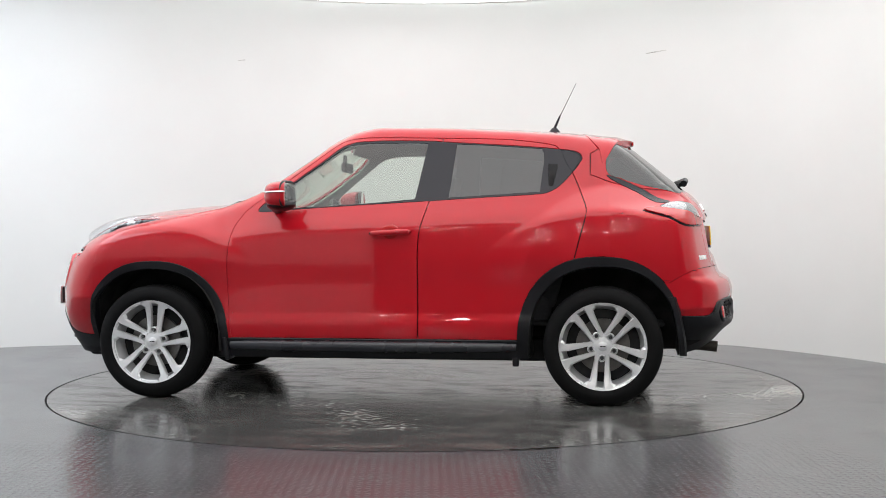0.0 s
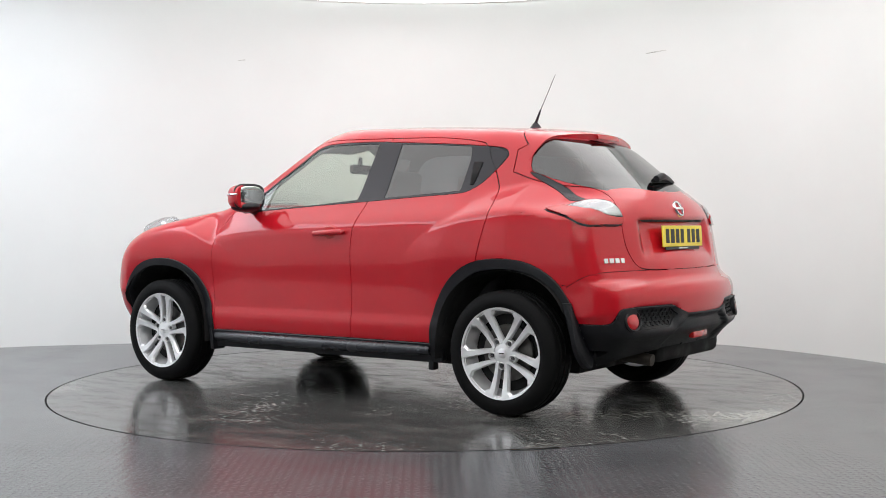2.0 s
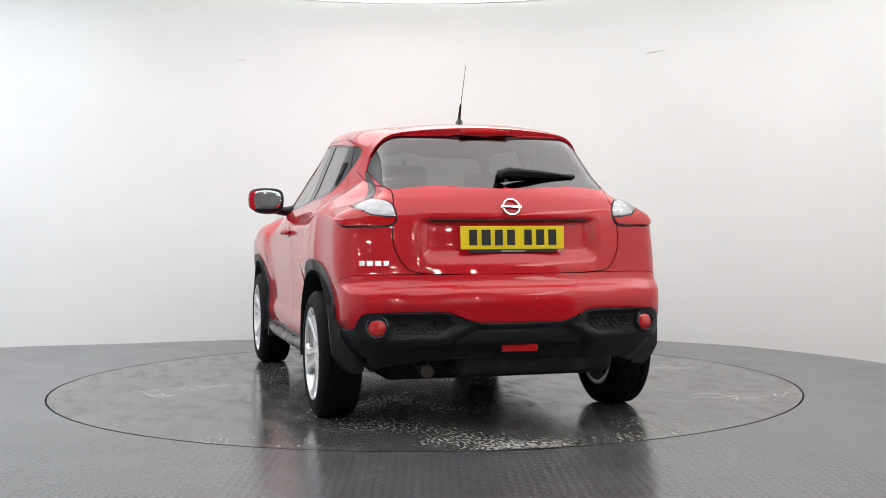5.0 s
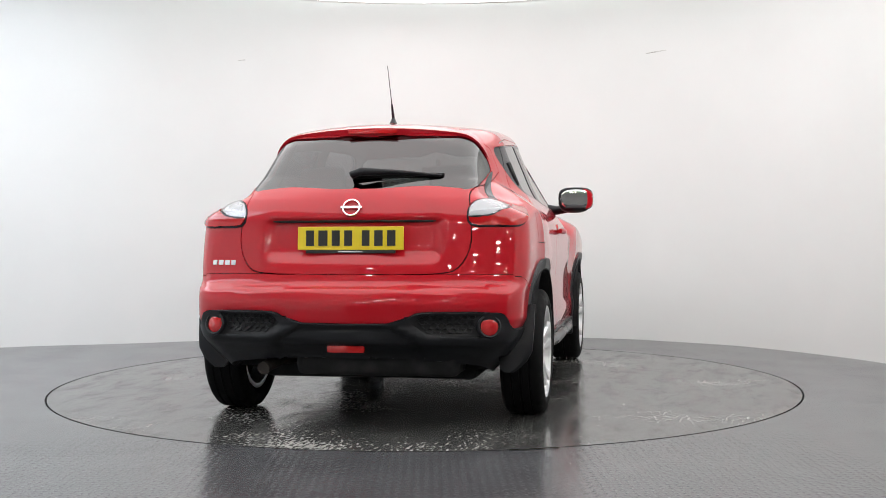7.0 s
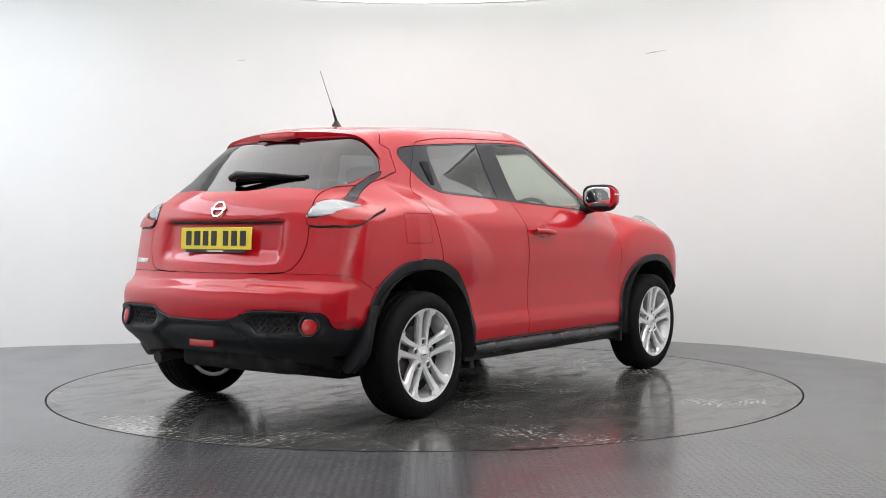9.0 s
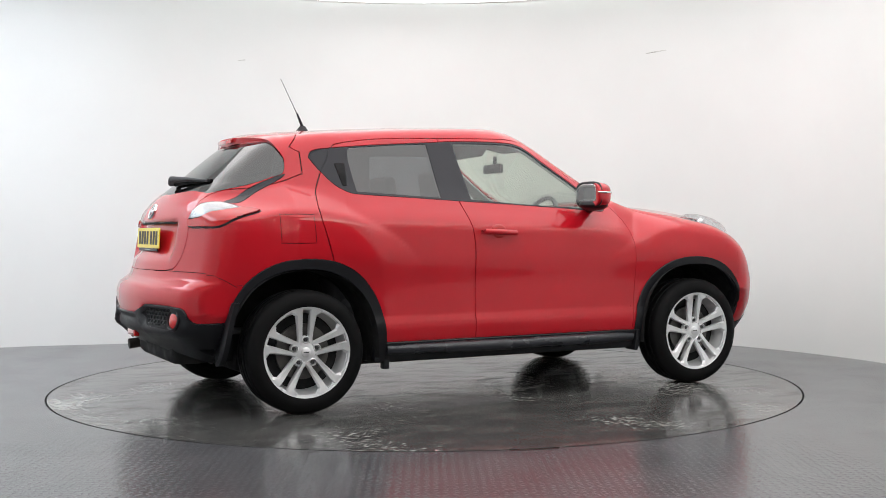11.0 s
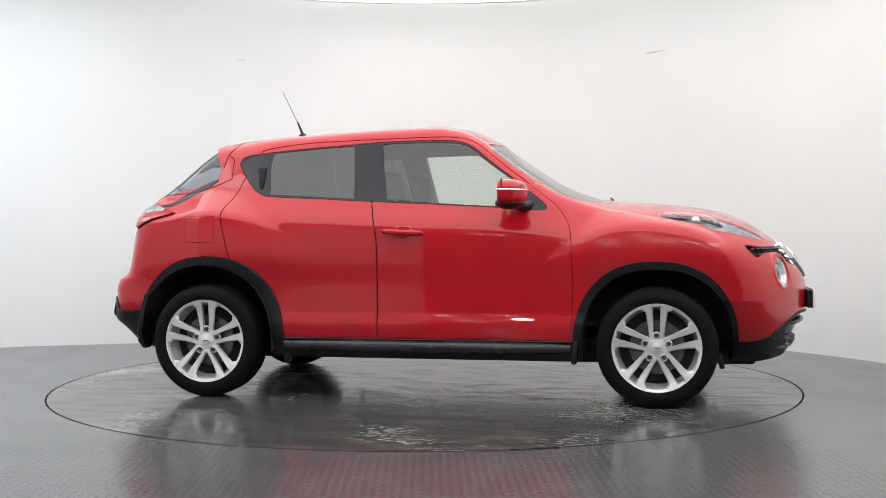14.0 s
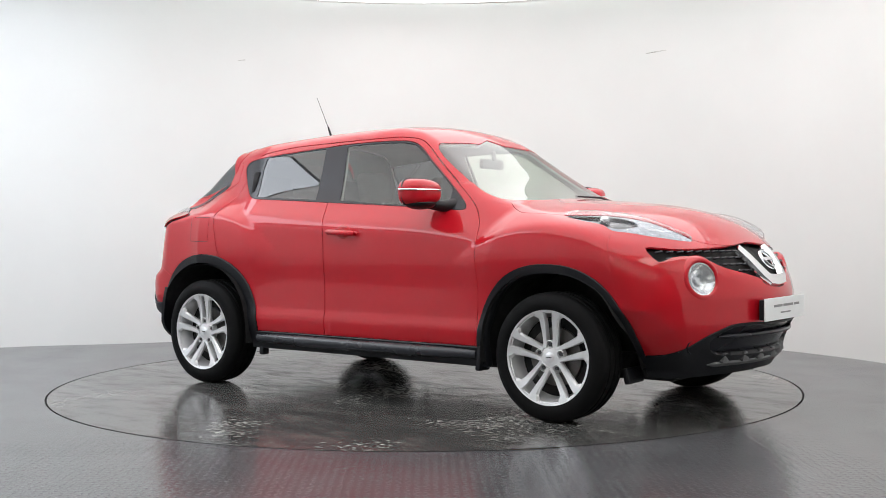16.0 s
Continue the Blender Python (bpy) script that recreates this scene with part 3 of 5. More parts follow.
# faint scuffs on the wall
SCUFF = material("grey_scuff", (0.52, 0.52, 0.50), rough=0.9, noise_amount=0.3, noise_scale=40)
for (x0, y0, z0), (x1, y1, z1) in (((1.80, 2.612, 2.42), (2.02, 2.432, 2.44)), ((-1.61, 2.765, 2.41), (-1.50, 2.785, 2.415))):
    bm = bmesh.new()
    tube(bm, [(x0, y0, z0), ((x0 + x1) / 2, (y0 + y1) / 2, (z0 + z1) / 2 + 0.003), (x1, y1, z1)], [0.002, 0.005, 0.002], 6)
    tagged(new("wall_scuff", mesh_of("wall_scuff", bm, SCUFF)), "faint grey scuff on the white wall", "scuff", kind="structure")
# ---- the car ----
def arch(cx, a, b, cz=0.31, power=2.3, steps=48, low=-0.20):
    """Outline of a wheel arch, open below."""
    out = []
    for i in range(steps + 1):
        t = math.pi * i / steps
        c, s = math.cos(t), math.sin(t)
        out.append((cx + a * math.copysign(abs(c) ** (2 / power), c), cz + b * abs(s) ** (2 / power)))
    return [(cx + a, low)] + out + [(cx - a, low)]


OUT = {
    "surround": rounded([(-1.149, 1.346), (-1.120, 1.378), (-1.028, 1.392), (-0.763, 1.416), (-0.450, 1.438), (-0.286, 1.450), (-0.1, 1.455), (0.076, 1.455), (0.167, 1.446), (0.240, 1.414),
                         (0.339, 1.335), (0.490, 1.222), (0.614, 1.124), (0.668, 1.076), (0.648, 1.052), (0.453, 1.066), (0.012, 1.091), (-0.313, 1.108), (-0.620, 1.125), (-0.890, 1.139),
                         (-0.971, 1.152), (-1.033, 1.190), (-1.093, 1.256), (-1.138, 1.318)], 3),
    "front_glass": [(-0.284, 1.437)] + rounded([(-0.166, 1.442), (0.076, 1.444), (0.157, 1.436), (0.225, 1.412), (0.332, 1.330), (0.474, 1.225), (0.552, 1.160)], 3, False)
                   + [(0.545, 1.072), (0.327, 1.080), (0.012, 1.099), (-0.228, 1.119)],
    "rear_glass": rounded([(-0.936, 1.380), (-0.925, 1.396)], 1, False) + [(-0.634, 1.420), (-0.450, 1.430), (-0.418, 1.126), (-0.621, 1.137), (-0.922, 1.155), (-0.942, 1.326)],
    "quarter_glass": rounded([(-1.142, 1.350), (-1.112, 1.374), (-1.036, 1.386), (-1.094, 1.269), (-1.120, 1.298), (-1.139, 1.330)], 2),
    "front_door": [(-0.371, 1.466), (-0.340, 1.290), (-0.313, 1.109), (-0.290, 1.02), (-0.272, 0.954), (-0.262, 0.88), (-0.259, 0.815), (-0.259, 0.346), (0.807, 0.346)]
                  + rounded([(0.819, 0.472), (0.826, 0.657), (0.820, 0.811), (0.813, 0.903), (0.795, 0.981), (0.738, 1.066), (0.647, 1.140), (0.429, 1.304), (0.270, 1.428), (0.190, 1.465), (0.076, 1.478)], 3, False),
    "rear_door": [(-0.259, 0.346), (-0.259, 0.815), (-0.262, 0.88), (-0.272, 0.954), (-0.290, 1.02), (-0.313, 1.109), (-0.340, 1.290), (-0.371, 1.466)]
                 + rounded([(-0.60, 1.459), (-0.766, 1.449), (-0.976, 1.420), (-1.027, 1.387), (-1.094, 1.269), (-1.158, 1.116), (-1.178, 1.036), (-1.147, 0.911), (-1.110, 0.772)], 3, False)
                 + [(-1.110, 0.5), (-0.825, 0.346)],
    "sill": [(-0.90, 0.345), (0.90, 0.345), (0.90, 0.245), (-0.90, 0.245)],
    "fuel_flap": rounded([(-1.394, 1.015), (-1.380, 1.030), (-1.228, 1.030), (-1.214, 1.015), (-1.209, 0.896), (-1.224, 0.880), (-1.376, 0.880), (-1.391, 0.896)], 2),
    "windscreen": rounded([(0.345, -0.05), (0.345, 0.139), (0.326, 0.387), (0.318, 0.49), (0.372, 0.545), (0.470, 0.575), (0.604, 0.605), (0.738, 0.632), (0.836, 0.618), (0.90, 0.52), (0.96, 0.30), (0.985, 0.0), (0.985, -0.05)], 3),
    "bonnet": [(0.995, -0.05), (0.995, 0.0)] + rounded([(0.970, 0.30), (0.908, 0.53), (0.886, 0.615), (0.970, 0.690), (1.06, 0.732), (1.268, 0.712), (1.45, 0.622), (1.62, 0.548), (1.76, 0.490), (1.84, 0.435), (1.895, 0.33), (1.935, 0.17), (1.948, 0.0)], 3, False) + [(1.948, -0.05)],
    "headlamp": rounded([(1.268, 0.712), (1.34, 0.655), (1.44, 0.596), (1.61, 0.528), (1.75, 0.480), (1.835, 0.445), (1.79, 0.54), (1.70, 0.642), (1.62, 0.705), (1.555, 0.752), (1.50, 0.735), (1.40, 0.745), (1.33, 0.738)], 3),
    "grille": rounded([(-0.05, 0.862), (0.2, 0.862), (0.418, 0.852), (0.60, 0.850), (0.722, 0.858), (0.712, 0.792), (0.635, 0.812), (0.55, 0.815), (0.468, 0.797), (0.39, 0.757), (0.18, 0.705), (0.13, 0.668), (-0.05, 0.668)], 3),
    "nose_black": [(-0.05, 0.487)] + rounded([(0.15, 0.487), (0.374, 0.489), (0.468, 0.463), (0.547, 0.424), (0.650, 0.350), (0.70, 0.338)], 3, False) + [(0.95, 0.338), (0.95, 0.05), (-0.05, 0.05)],
    "rear_window": rounded([(-0.05, 1.428), (0.258, 1.421), (0.462, 1.388), (0.540, 1.345), (0.582, 1.260), (0.580, 1.199), (0.545, 1.150), (0.339, 1.162), (-0.05, 1.167)], 4),
    "tailgate": [(-0.05, 1.50), (0.30, 1.49), (0.50, 1.44), (0.60, 1.34), (0.62, 1.25)] + rounded([(0.60, 1.18), (0.552, 1.135), (0.556, 1.08), (0.571, 0.969), (0.567, 0.861), (0.517, 0.770), (0.433, 0.742), (0.2, 0.737), (-0.05, 0.736)], 3, False),
    "tail_black": [(-0.05, 0.512)] + rounded([(0.206, 0.515), (0.299, 0.543), (0.366, 0.566), (0.587, 0.566), (0.673, 0.563), (0.738, 0.552), (0.765, 0.490), (0.80, 0.484)], 3, False) + [(0.95, 0.484), (0.95, 0.05), (-0.05, 0.05)],
    "tail_lamp": rounded([(-0.489, 1.046), (-0.586, 1.062), (-0.654, 1.083), (-0.722, 1.097), (-0.818, 1.085), (-0.870, 1.032), (-0.866, 0.968), (-0.75, 0.962), (-0.640, 0.964), (-0.559, 1.008)], 3),
    "lamp_arm": rounded([(-1.285, 1.247), (-1.362, 1.222), (-1.482, 1.166), (-1.566, 1.116), (-1.63, 1.096), (-1.552, 1.092), (-1.445, 1.152), (-1.332, 1.210)], 3),
}
FRONT_ARCH, REAR_ARCH = arch(1.265, 0.395, 0.425), arch(-1.265, 0.40, 0.44)
FRONT_FLARE, REAR_FLARE = arch(1.258, 0.435, 0.467), arch(-1.25, 0.445, 0.488)
BOTTOM = [(-2.3, 0.355), (-1.9, 0.345), (-1.74, 0.285), (-1.6, 0.248), (1.55, 0.243), (1.75, 0.222), (1.95, 0.235), (2.3, 0.25)]

car = new("car")
tagged(car, "red compact crossover car with black plastic cladding on a turntable", "car", kind="thing")
sk = Skin()
sk.cut("side", BOTTOM, False)
c = sk.centres()
keep = c[:, 2] > np.interp(c[:, 0], [p[0] for p in BOTTOM], [p[1] for p in BOTTOM])
sk.f = [f for f, k in zip(sk.f, keep) if k]
sk.cache_view = ""
for name in ("surround", "front_glass", "rear_glass", "quarter_glass", "front_door", "rear_door", "sill", "fuel_flap"):
    sk.cut("side", OUT[name])
for o in (FRONT_ARCH, REAR_ARCH, FRONT_FLARE, REAR_FLARE):
    sk.cut("side", o)
FRONT_SEAM = rounded([(1.56, 0.95), (1.575, 0.90), (1.60, 0.80), (1.62, 0.66)], 3, False)
REAR_SEAM = rounded([(-1.62, 0.66), (-1.72, 0.715), (-1.80, 0.735), (-2.0, 0.738)], 3, False)
sk.cut("side", FRONT_SEAM, False)
sk.cut("side", REAR_SEAM, False)
TAIL_CLEAR = rounded([(-0.585, 1.068), (-0.722, 1.105), (-0.83, 1.10), (-0.90, 1.04), (-0.885, 1.010), (-0.79, 1.012), (-0.73, 1.034), (-0.66, 1.046)], 3)
INTAKE = [(-0.05, 0.472)] + rounded([(0.15, 0.472), (0.36, 0.473), (0.45, 0.448), (0.50, 0.405), (0.46, 0.352), (0.36, 0.336), (0.15, 0.332)], 3, False) + [(-0.05, 0.332)]
LAMP_HOLE = [(0.540 + 0.080 * math.cos(math.pi * k / 24), 0.710 + 0.084 * math.sin(math.pi * k / 24)) for k in range(48)]
SPOILER_SIDE = [(-1.10, 1.60), (-1.145, 1.505), (-1.22, 1.42), (-1.300, 1.33), (-1.312, 1.43), (-1.33, 1.60)]
LAMP_WINDOW = rounded([(1.285, 0.716), (1.34, 0.676), (1.44, 0.622), (1.55, 0.584), (1.615, 0.600), (1.60, 0.66), (1.555, 0.720), (1.45, 0.728), (1.36, 0.728)], 3)
GLASS_WRAP = rounded([(-1.300, 1.43), (-1.290, 1.38), (-1.282, 1.31), (-1.290, 1.262), (-1.318, 1.242), (-1.38, 1.226), (-1.450, 1.206), (-1.51, 1.190), (-1.565, 1.174), (-1.62, 1.158), (-1.69, 1.143)], 3, False) + [(-1.69, 1.43)]
for name in ("windscreen", "bonnet", "headlamp"):
    sk.cut("above", OUT[name])
for name in ("grille", "nose_black"):
    sk.cut("nose", OUT[name])
for name in ("rear_window", "tailgate", "tail_black"):
    sk.cut("rear", OUT[name])
INSERT = [(0.640, 0.553), (0.375, 0.556), (0.318, 0.515), (0.390, 0.455), (0.640, 0.450)]
sk.cut("rear", INSERT)
sk.cut("quarter", OUT["tail_lamp"])
sk.cut("side", OUT["lamp_arm"])
sk.cut("side", GLASS_WRAP)
sk.cut("side", SPOILER_SIDE)
sk.cut("above", LAMP_WINDOW)
sk.cut("quarter", TAIL_CLEAR)
sk.cut("nose", LAMP_HOLE)
sk.cut("nose", INTAKE)
# the skirts end higher beside the wheels
sk.cut("side", [(-2.3, 0.365), (-1.45, 0.345)], False)
sk.cut("side", [(1.45, 0.365), (2.0, 0.365)], False)
sk.cut("rear", [(0.665, 0.10), (0.70, 0.42)], False)
sk.cut("nose", [(0.685, 0.10), (0.72, 0.42)], False)
c = sk.centres()
sk.n_mid = normals(c)
X, Y, Z = c.T
zone = np.full(len(c), "body_shell", dtype="U16")


def assign(name, hit):
    zone[hit] = name


inside = sk.inside
seam_x = np.interp(Z, [0.66, 0.80, 0.90, 0.95], [1.62, 1.60, 1.575, 1.56])
assign("fender", (X > 0.5) & (Z < 1.2))
assign("front_bumper", (X > seam_x) & (Z < 1.0))
assign("rear_bumper", (X < -1.5) & (Z < np.interp(X, [-2.0, -1.80, -1.72, -1.62], [0.738, 0.735, 0.715, 0.66])))
assign("bonnet", inside("above", OUT["bonnet"], c) & (Z > 0.8))
assign("windscreen", inside("above", OUT["windscreen"], c) & (Z > 1.02))
assign("tailgate", inside("rear", OUT["tailgate"], c) & (X < -1.2))
assign("rear_window", inside("rear", OUT["rear_window"], c) & (X < -1.2))
wrap = inside("side", GLASS_WRAP, c, -1) & (X < -1.25)
assign("rear_window", wrap)
assign("front_door", inside("side", OUT["front_door"], c))
assign("rear_door", inside("side", OUT["rear_door"], c))
assign("surround", inside("side", OUT["surround"], c))
for name in ("front_glass", "rear_glass", "quarter_glass"):
    assign(name, inside("side", OUT[name], c))
assign("headlamp", inside("above", OUT["headlamp"], c) & (Z > 0.8))
assign("grille", inside("nose", OUT["grille"], c) & (X > 1.6))
assign("nose_black", inside("nose", OUT["nose_black"], c, -0.2) & (X > 1.55))
assign("tail_black", inside("rear", OUT["tail_black"], c, -0.3) & (X < -1.5))
assign("insert", inside("rear", INSERT, c) & (zone == "tail_black"))
assign("tail_lamp", inside("quarter", OUT["tail_lamp"], c) & (X < -1.2))
assign("lamp_arm", inside("side", OUT["lamp_arm"], c) & (X < -1.2) & (zone != "tail_lamp"))
assign("sill", (Z < 0.345) & (np.abs(X) < 0.95) & (Z > 0.2))
flare_f, flare_r = inside("side", FRONT_FLARE, c, -1), inside("side", REAR_FLARE, c, -1)
assign("front_flare", flare_f & (Y > 0.55) & ((X < 1.265) | (Z > 0.338)))
assign("rear_flare", flare_r & (Y > 0.55))
assign("hole", (inside("side", FRONT_ARCH, c, -1) | inside("side", REAR_ARCH, c, -1)) & (Y > 0.5))
assign("spoiler_side", inside("side", SPOILER_SIDE, c, -1) & (Z > 1.3) & np.isin(zone, ["body_shell", "tailgate", "rear_door"]))
assign("hole", (X < -1.45) & (Z < np.interp(X, [-2.3, -1.45], [0.365, 0.345])) & (Y > 0.665 + (Z - 0.10) * 0.109))
assign("hole", (X > 1.45) & (Z < 0.365) & (Y > 0.685 + (Z - 0.10) * 0.109))
clear = inside("quarter", TAIL_CLEAR, c)
dark_window = inside("above", LAMP_WINDOW, c)
assign("lamp_hole", inside("nose", LAMP_HOLE, c) & (X > 1.6))
assign("intake", inside("nose", INTAKE, c) & (X > 1.6))
flap = inside("side", OUT["fuel_flap"], c) & (zone == "body_shell")

# painted panels
for name, label in (("body_shell", "red painted body shell with roof and rear quarters"), ("bonnet", "red painted bonnet"), ("front_bumper", "red painted front bumper skin"),
                    ("rear_bumper", "red painted rear bumper skin"), ("tailgate", "red painted tailgate")):
    panel(name, sk, zone == name, PAINT, car, label, skip_right=flap if name == "body_shell" else None, gap=0.0005 if name.endswith("bumper") else 0.003)
for name in ("fender", "front_door", "rear_door"):
    for which in ("left", "right"):
        panel(name, sk, zone == name, PAINT, car, "red painted " + name.replace("_", " "), gap=0.0005 if name == "fender" else 0.003, which=which)
panel("spoiler_base", sk, zone == "spoiler_side", PAINT, car, "red painted spoiler base", push=0.003)
panel("fuel_flap", sk, flap, PAINT, car, "red fuel filler flap", gap=0.0032, which="right")
for which in ("left", "right"):
    panel("window_surround", sk, zone == "surround", GLOSS_BLACK, car, "gloss black window pillar trim", push=-0.001, gap=0.001, which=which)
    panel("front_side_window", sk, zone == "front_glass", CLEAR_GLASS, car, "clear front door glass", push=-0.004, gap=0.0, lip=0.004, which=which)
    panel("rear_side_window", sk, zone == "rear_glass", DARK_GLASS, car, "dark privacy rear door glass", push=-0.004, gap=0.0, lip=0.004, which=which)
    panel("quarter_window", sk, zone == "quarter_glass", GLOSS_BLACK, car, "dark fixed quarter pane", push=-0.003, gap=0.001, lip=0.004, which=which)
    panel("side_skirt", sk, zone == "sill", PLASTIC, car, "black plastic sill cladding", push=0.014, gap=0.0, lip=0.06, which=which)
    panel("front_arch_moulding", sk, (zone == "front_flare"), PLASTIC, car, "black plastic wheel arch moulding", push=0.012, gap=0.0, lip=0.05, which=which)
    panel("rear_arch_moulding", sk, (zone == "rear_flare"), PLASTIC, car, "black plastic wheel arch moulding", push=0.012, gap=0.0, lip=0.05, which=which)
    lamp = panel("headlamp", sk, zone == "headlamp", LENS_CLEAR, car, "clear headlamp lens over silver reflector", push=0.002, dome=0.040, gap=0.002, lip=0.016, which=which)
    panel("reflector", sk, (zone == "headlamp") & ~dark_window, SILVER, lamp, "silver reflector bowl", push=-0.003, gap=0.003, lip=0.010, which=which)
    panel("lamp_housing", sk, (zone == "headlamp"), LAMP_DARK, lamp, "dark lamp housing", push=-0.016, gap=0.002, lip=0.004, which=which)
    panel("lamp_edge", sk, zone == "tail_lamp", GLOSS_BLACK, car, "black edge round the tail lamp", push=0.002, gap=0.0, which=which)
    lamp = panel("tail_lamp", sk, (zone == "tail_lamp") & clear, LENS_CLEAR, car, "clear and red tail lamp", push=0.005, dome=0.010, gap=0.006, lip=0.012, which=which)
    panel("silver_housing", sk, (zone == "tail_lamp") & clear, TAIL_SILVER, lamp, "silver lamp housing", push=0.003, gap=0.006, lip=0.01, which=which)
    panel("red_lens", sk, (zone == "tail_lamp") & ~clear, LENS_AND_SHADE_RED, lamp, "red lamp lens", push=0.012, gap=0.006, lip=0.01, which=which)
    panel("lamp_arm", sk, zone == "lamp_arm", GLOSS_BLACK, car, "gloss black tail lamp arm", push=0.002, gap=0.001, which=which)
panel("windscreen", sk, zone == "windscreen", SCREEN_GLASS, car, "clear laminated windscreen", push=-0.003, gap=0.0, lip=0.004)
panel("rear_window", sk, zone == "rear_window", DARK_GLASS, car, "dark privacy tailgate glass", push=-0.003, gap=0.0, lip=0.004)
panel("front_lower_bumper", sk, zone == "nose_black", PLASTIC, car, "black plastic lower front bumper", push=0.004, lip=0.08)
panel("rear_lower_bumper", sk, zone == "tail_black", PLASTIC, car, "black plastic lower rear bumper", push=0.010, lip=0.08)
for which in ("left", "right"):
    panel("bumper_insert", sk, zone == "insert", UNDER, car, "black recessed bumper insert", push=0.003, gap=0.0, lip=0.01, which=which)
panel("lower_intake", sk, zone == "intake", GLOSS_BLACK, car, "gloss black lower air intake", push=-0.025, lip=0.004, gap=0.0)
panel("grille_backing", sk, zone == "grille", UNDER, car, "black grille opening", push=-0.03, lip=0.002, gap=0.0)

# inner lining behind the panels, open at the windows and the arches
SOLID_UP = ~np.isin(zone, ["lamp_hole", "front_glass", "rear_glass", "windscreen", "rear_window", "hole", "front_flare", "rear_flare"])
panel("headlining", sk, SOLID_UP & (Z > 1.09) & (X > -0.95), LINING, car, "pale grey headlining and pillar trim", push=-0.022, gap=0.004, lip=0.012)
panel("boot_trim", sk, SOLID_UP & (Z > 1.09) & (X <= -0.95), TRIM, car, "charcoal boot and rear pillar trim", push=-0.022, gap=0.0, lip=0.012)
panel("inner_tub", sk, SOLID_UP & (Z <= 1.09), UNDER, car, "black inner body", push=-0.045, gap=0.0, lip=0.02)
def skin_at(view_from, way):
    """The point of the body met by a ray from outside, and its normal."""
    o, d = np.array(view_from, float), np.array(way, float)
    d /= np.linalg.norm(d)
    s = np.linspace(0, 4, 8001)
    f = solid(o + d * s[:, None])
    q = o + d * s[int(np.argmax(f > 0))]
    return Vector(q), Vector(normals(np.array([q]))[0])


def facing(p, n):
    """A pose at p whose y axis looks along n, with z kept as upright as can be."""
    x = Vector((n.y, -n.x, 0)).normalized()
    z = x.cross(n).normalized()
    return Matrix(((x.x, n.x, z.x, p.x), (x.y, n.y, z.y, p.y), (x.z, n.z, z.z, p.z), (0, 0, 0, 1)))


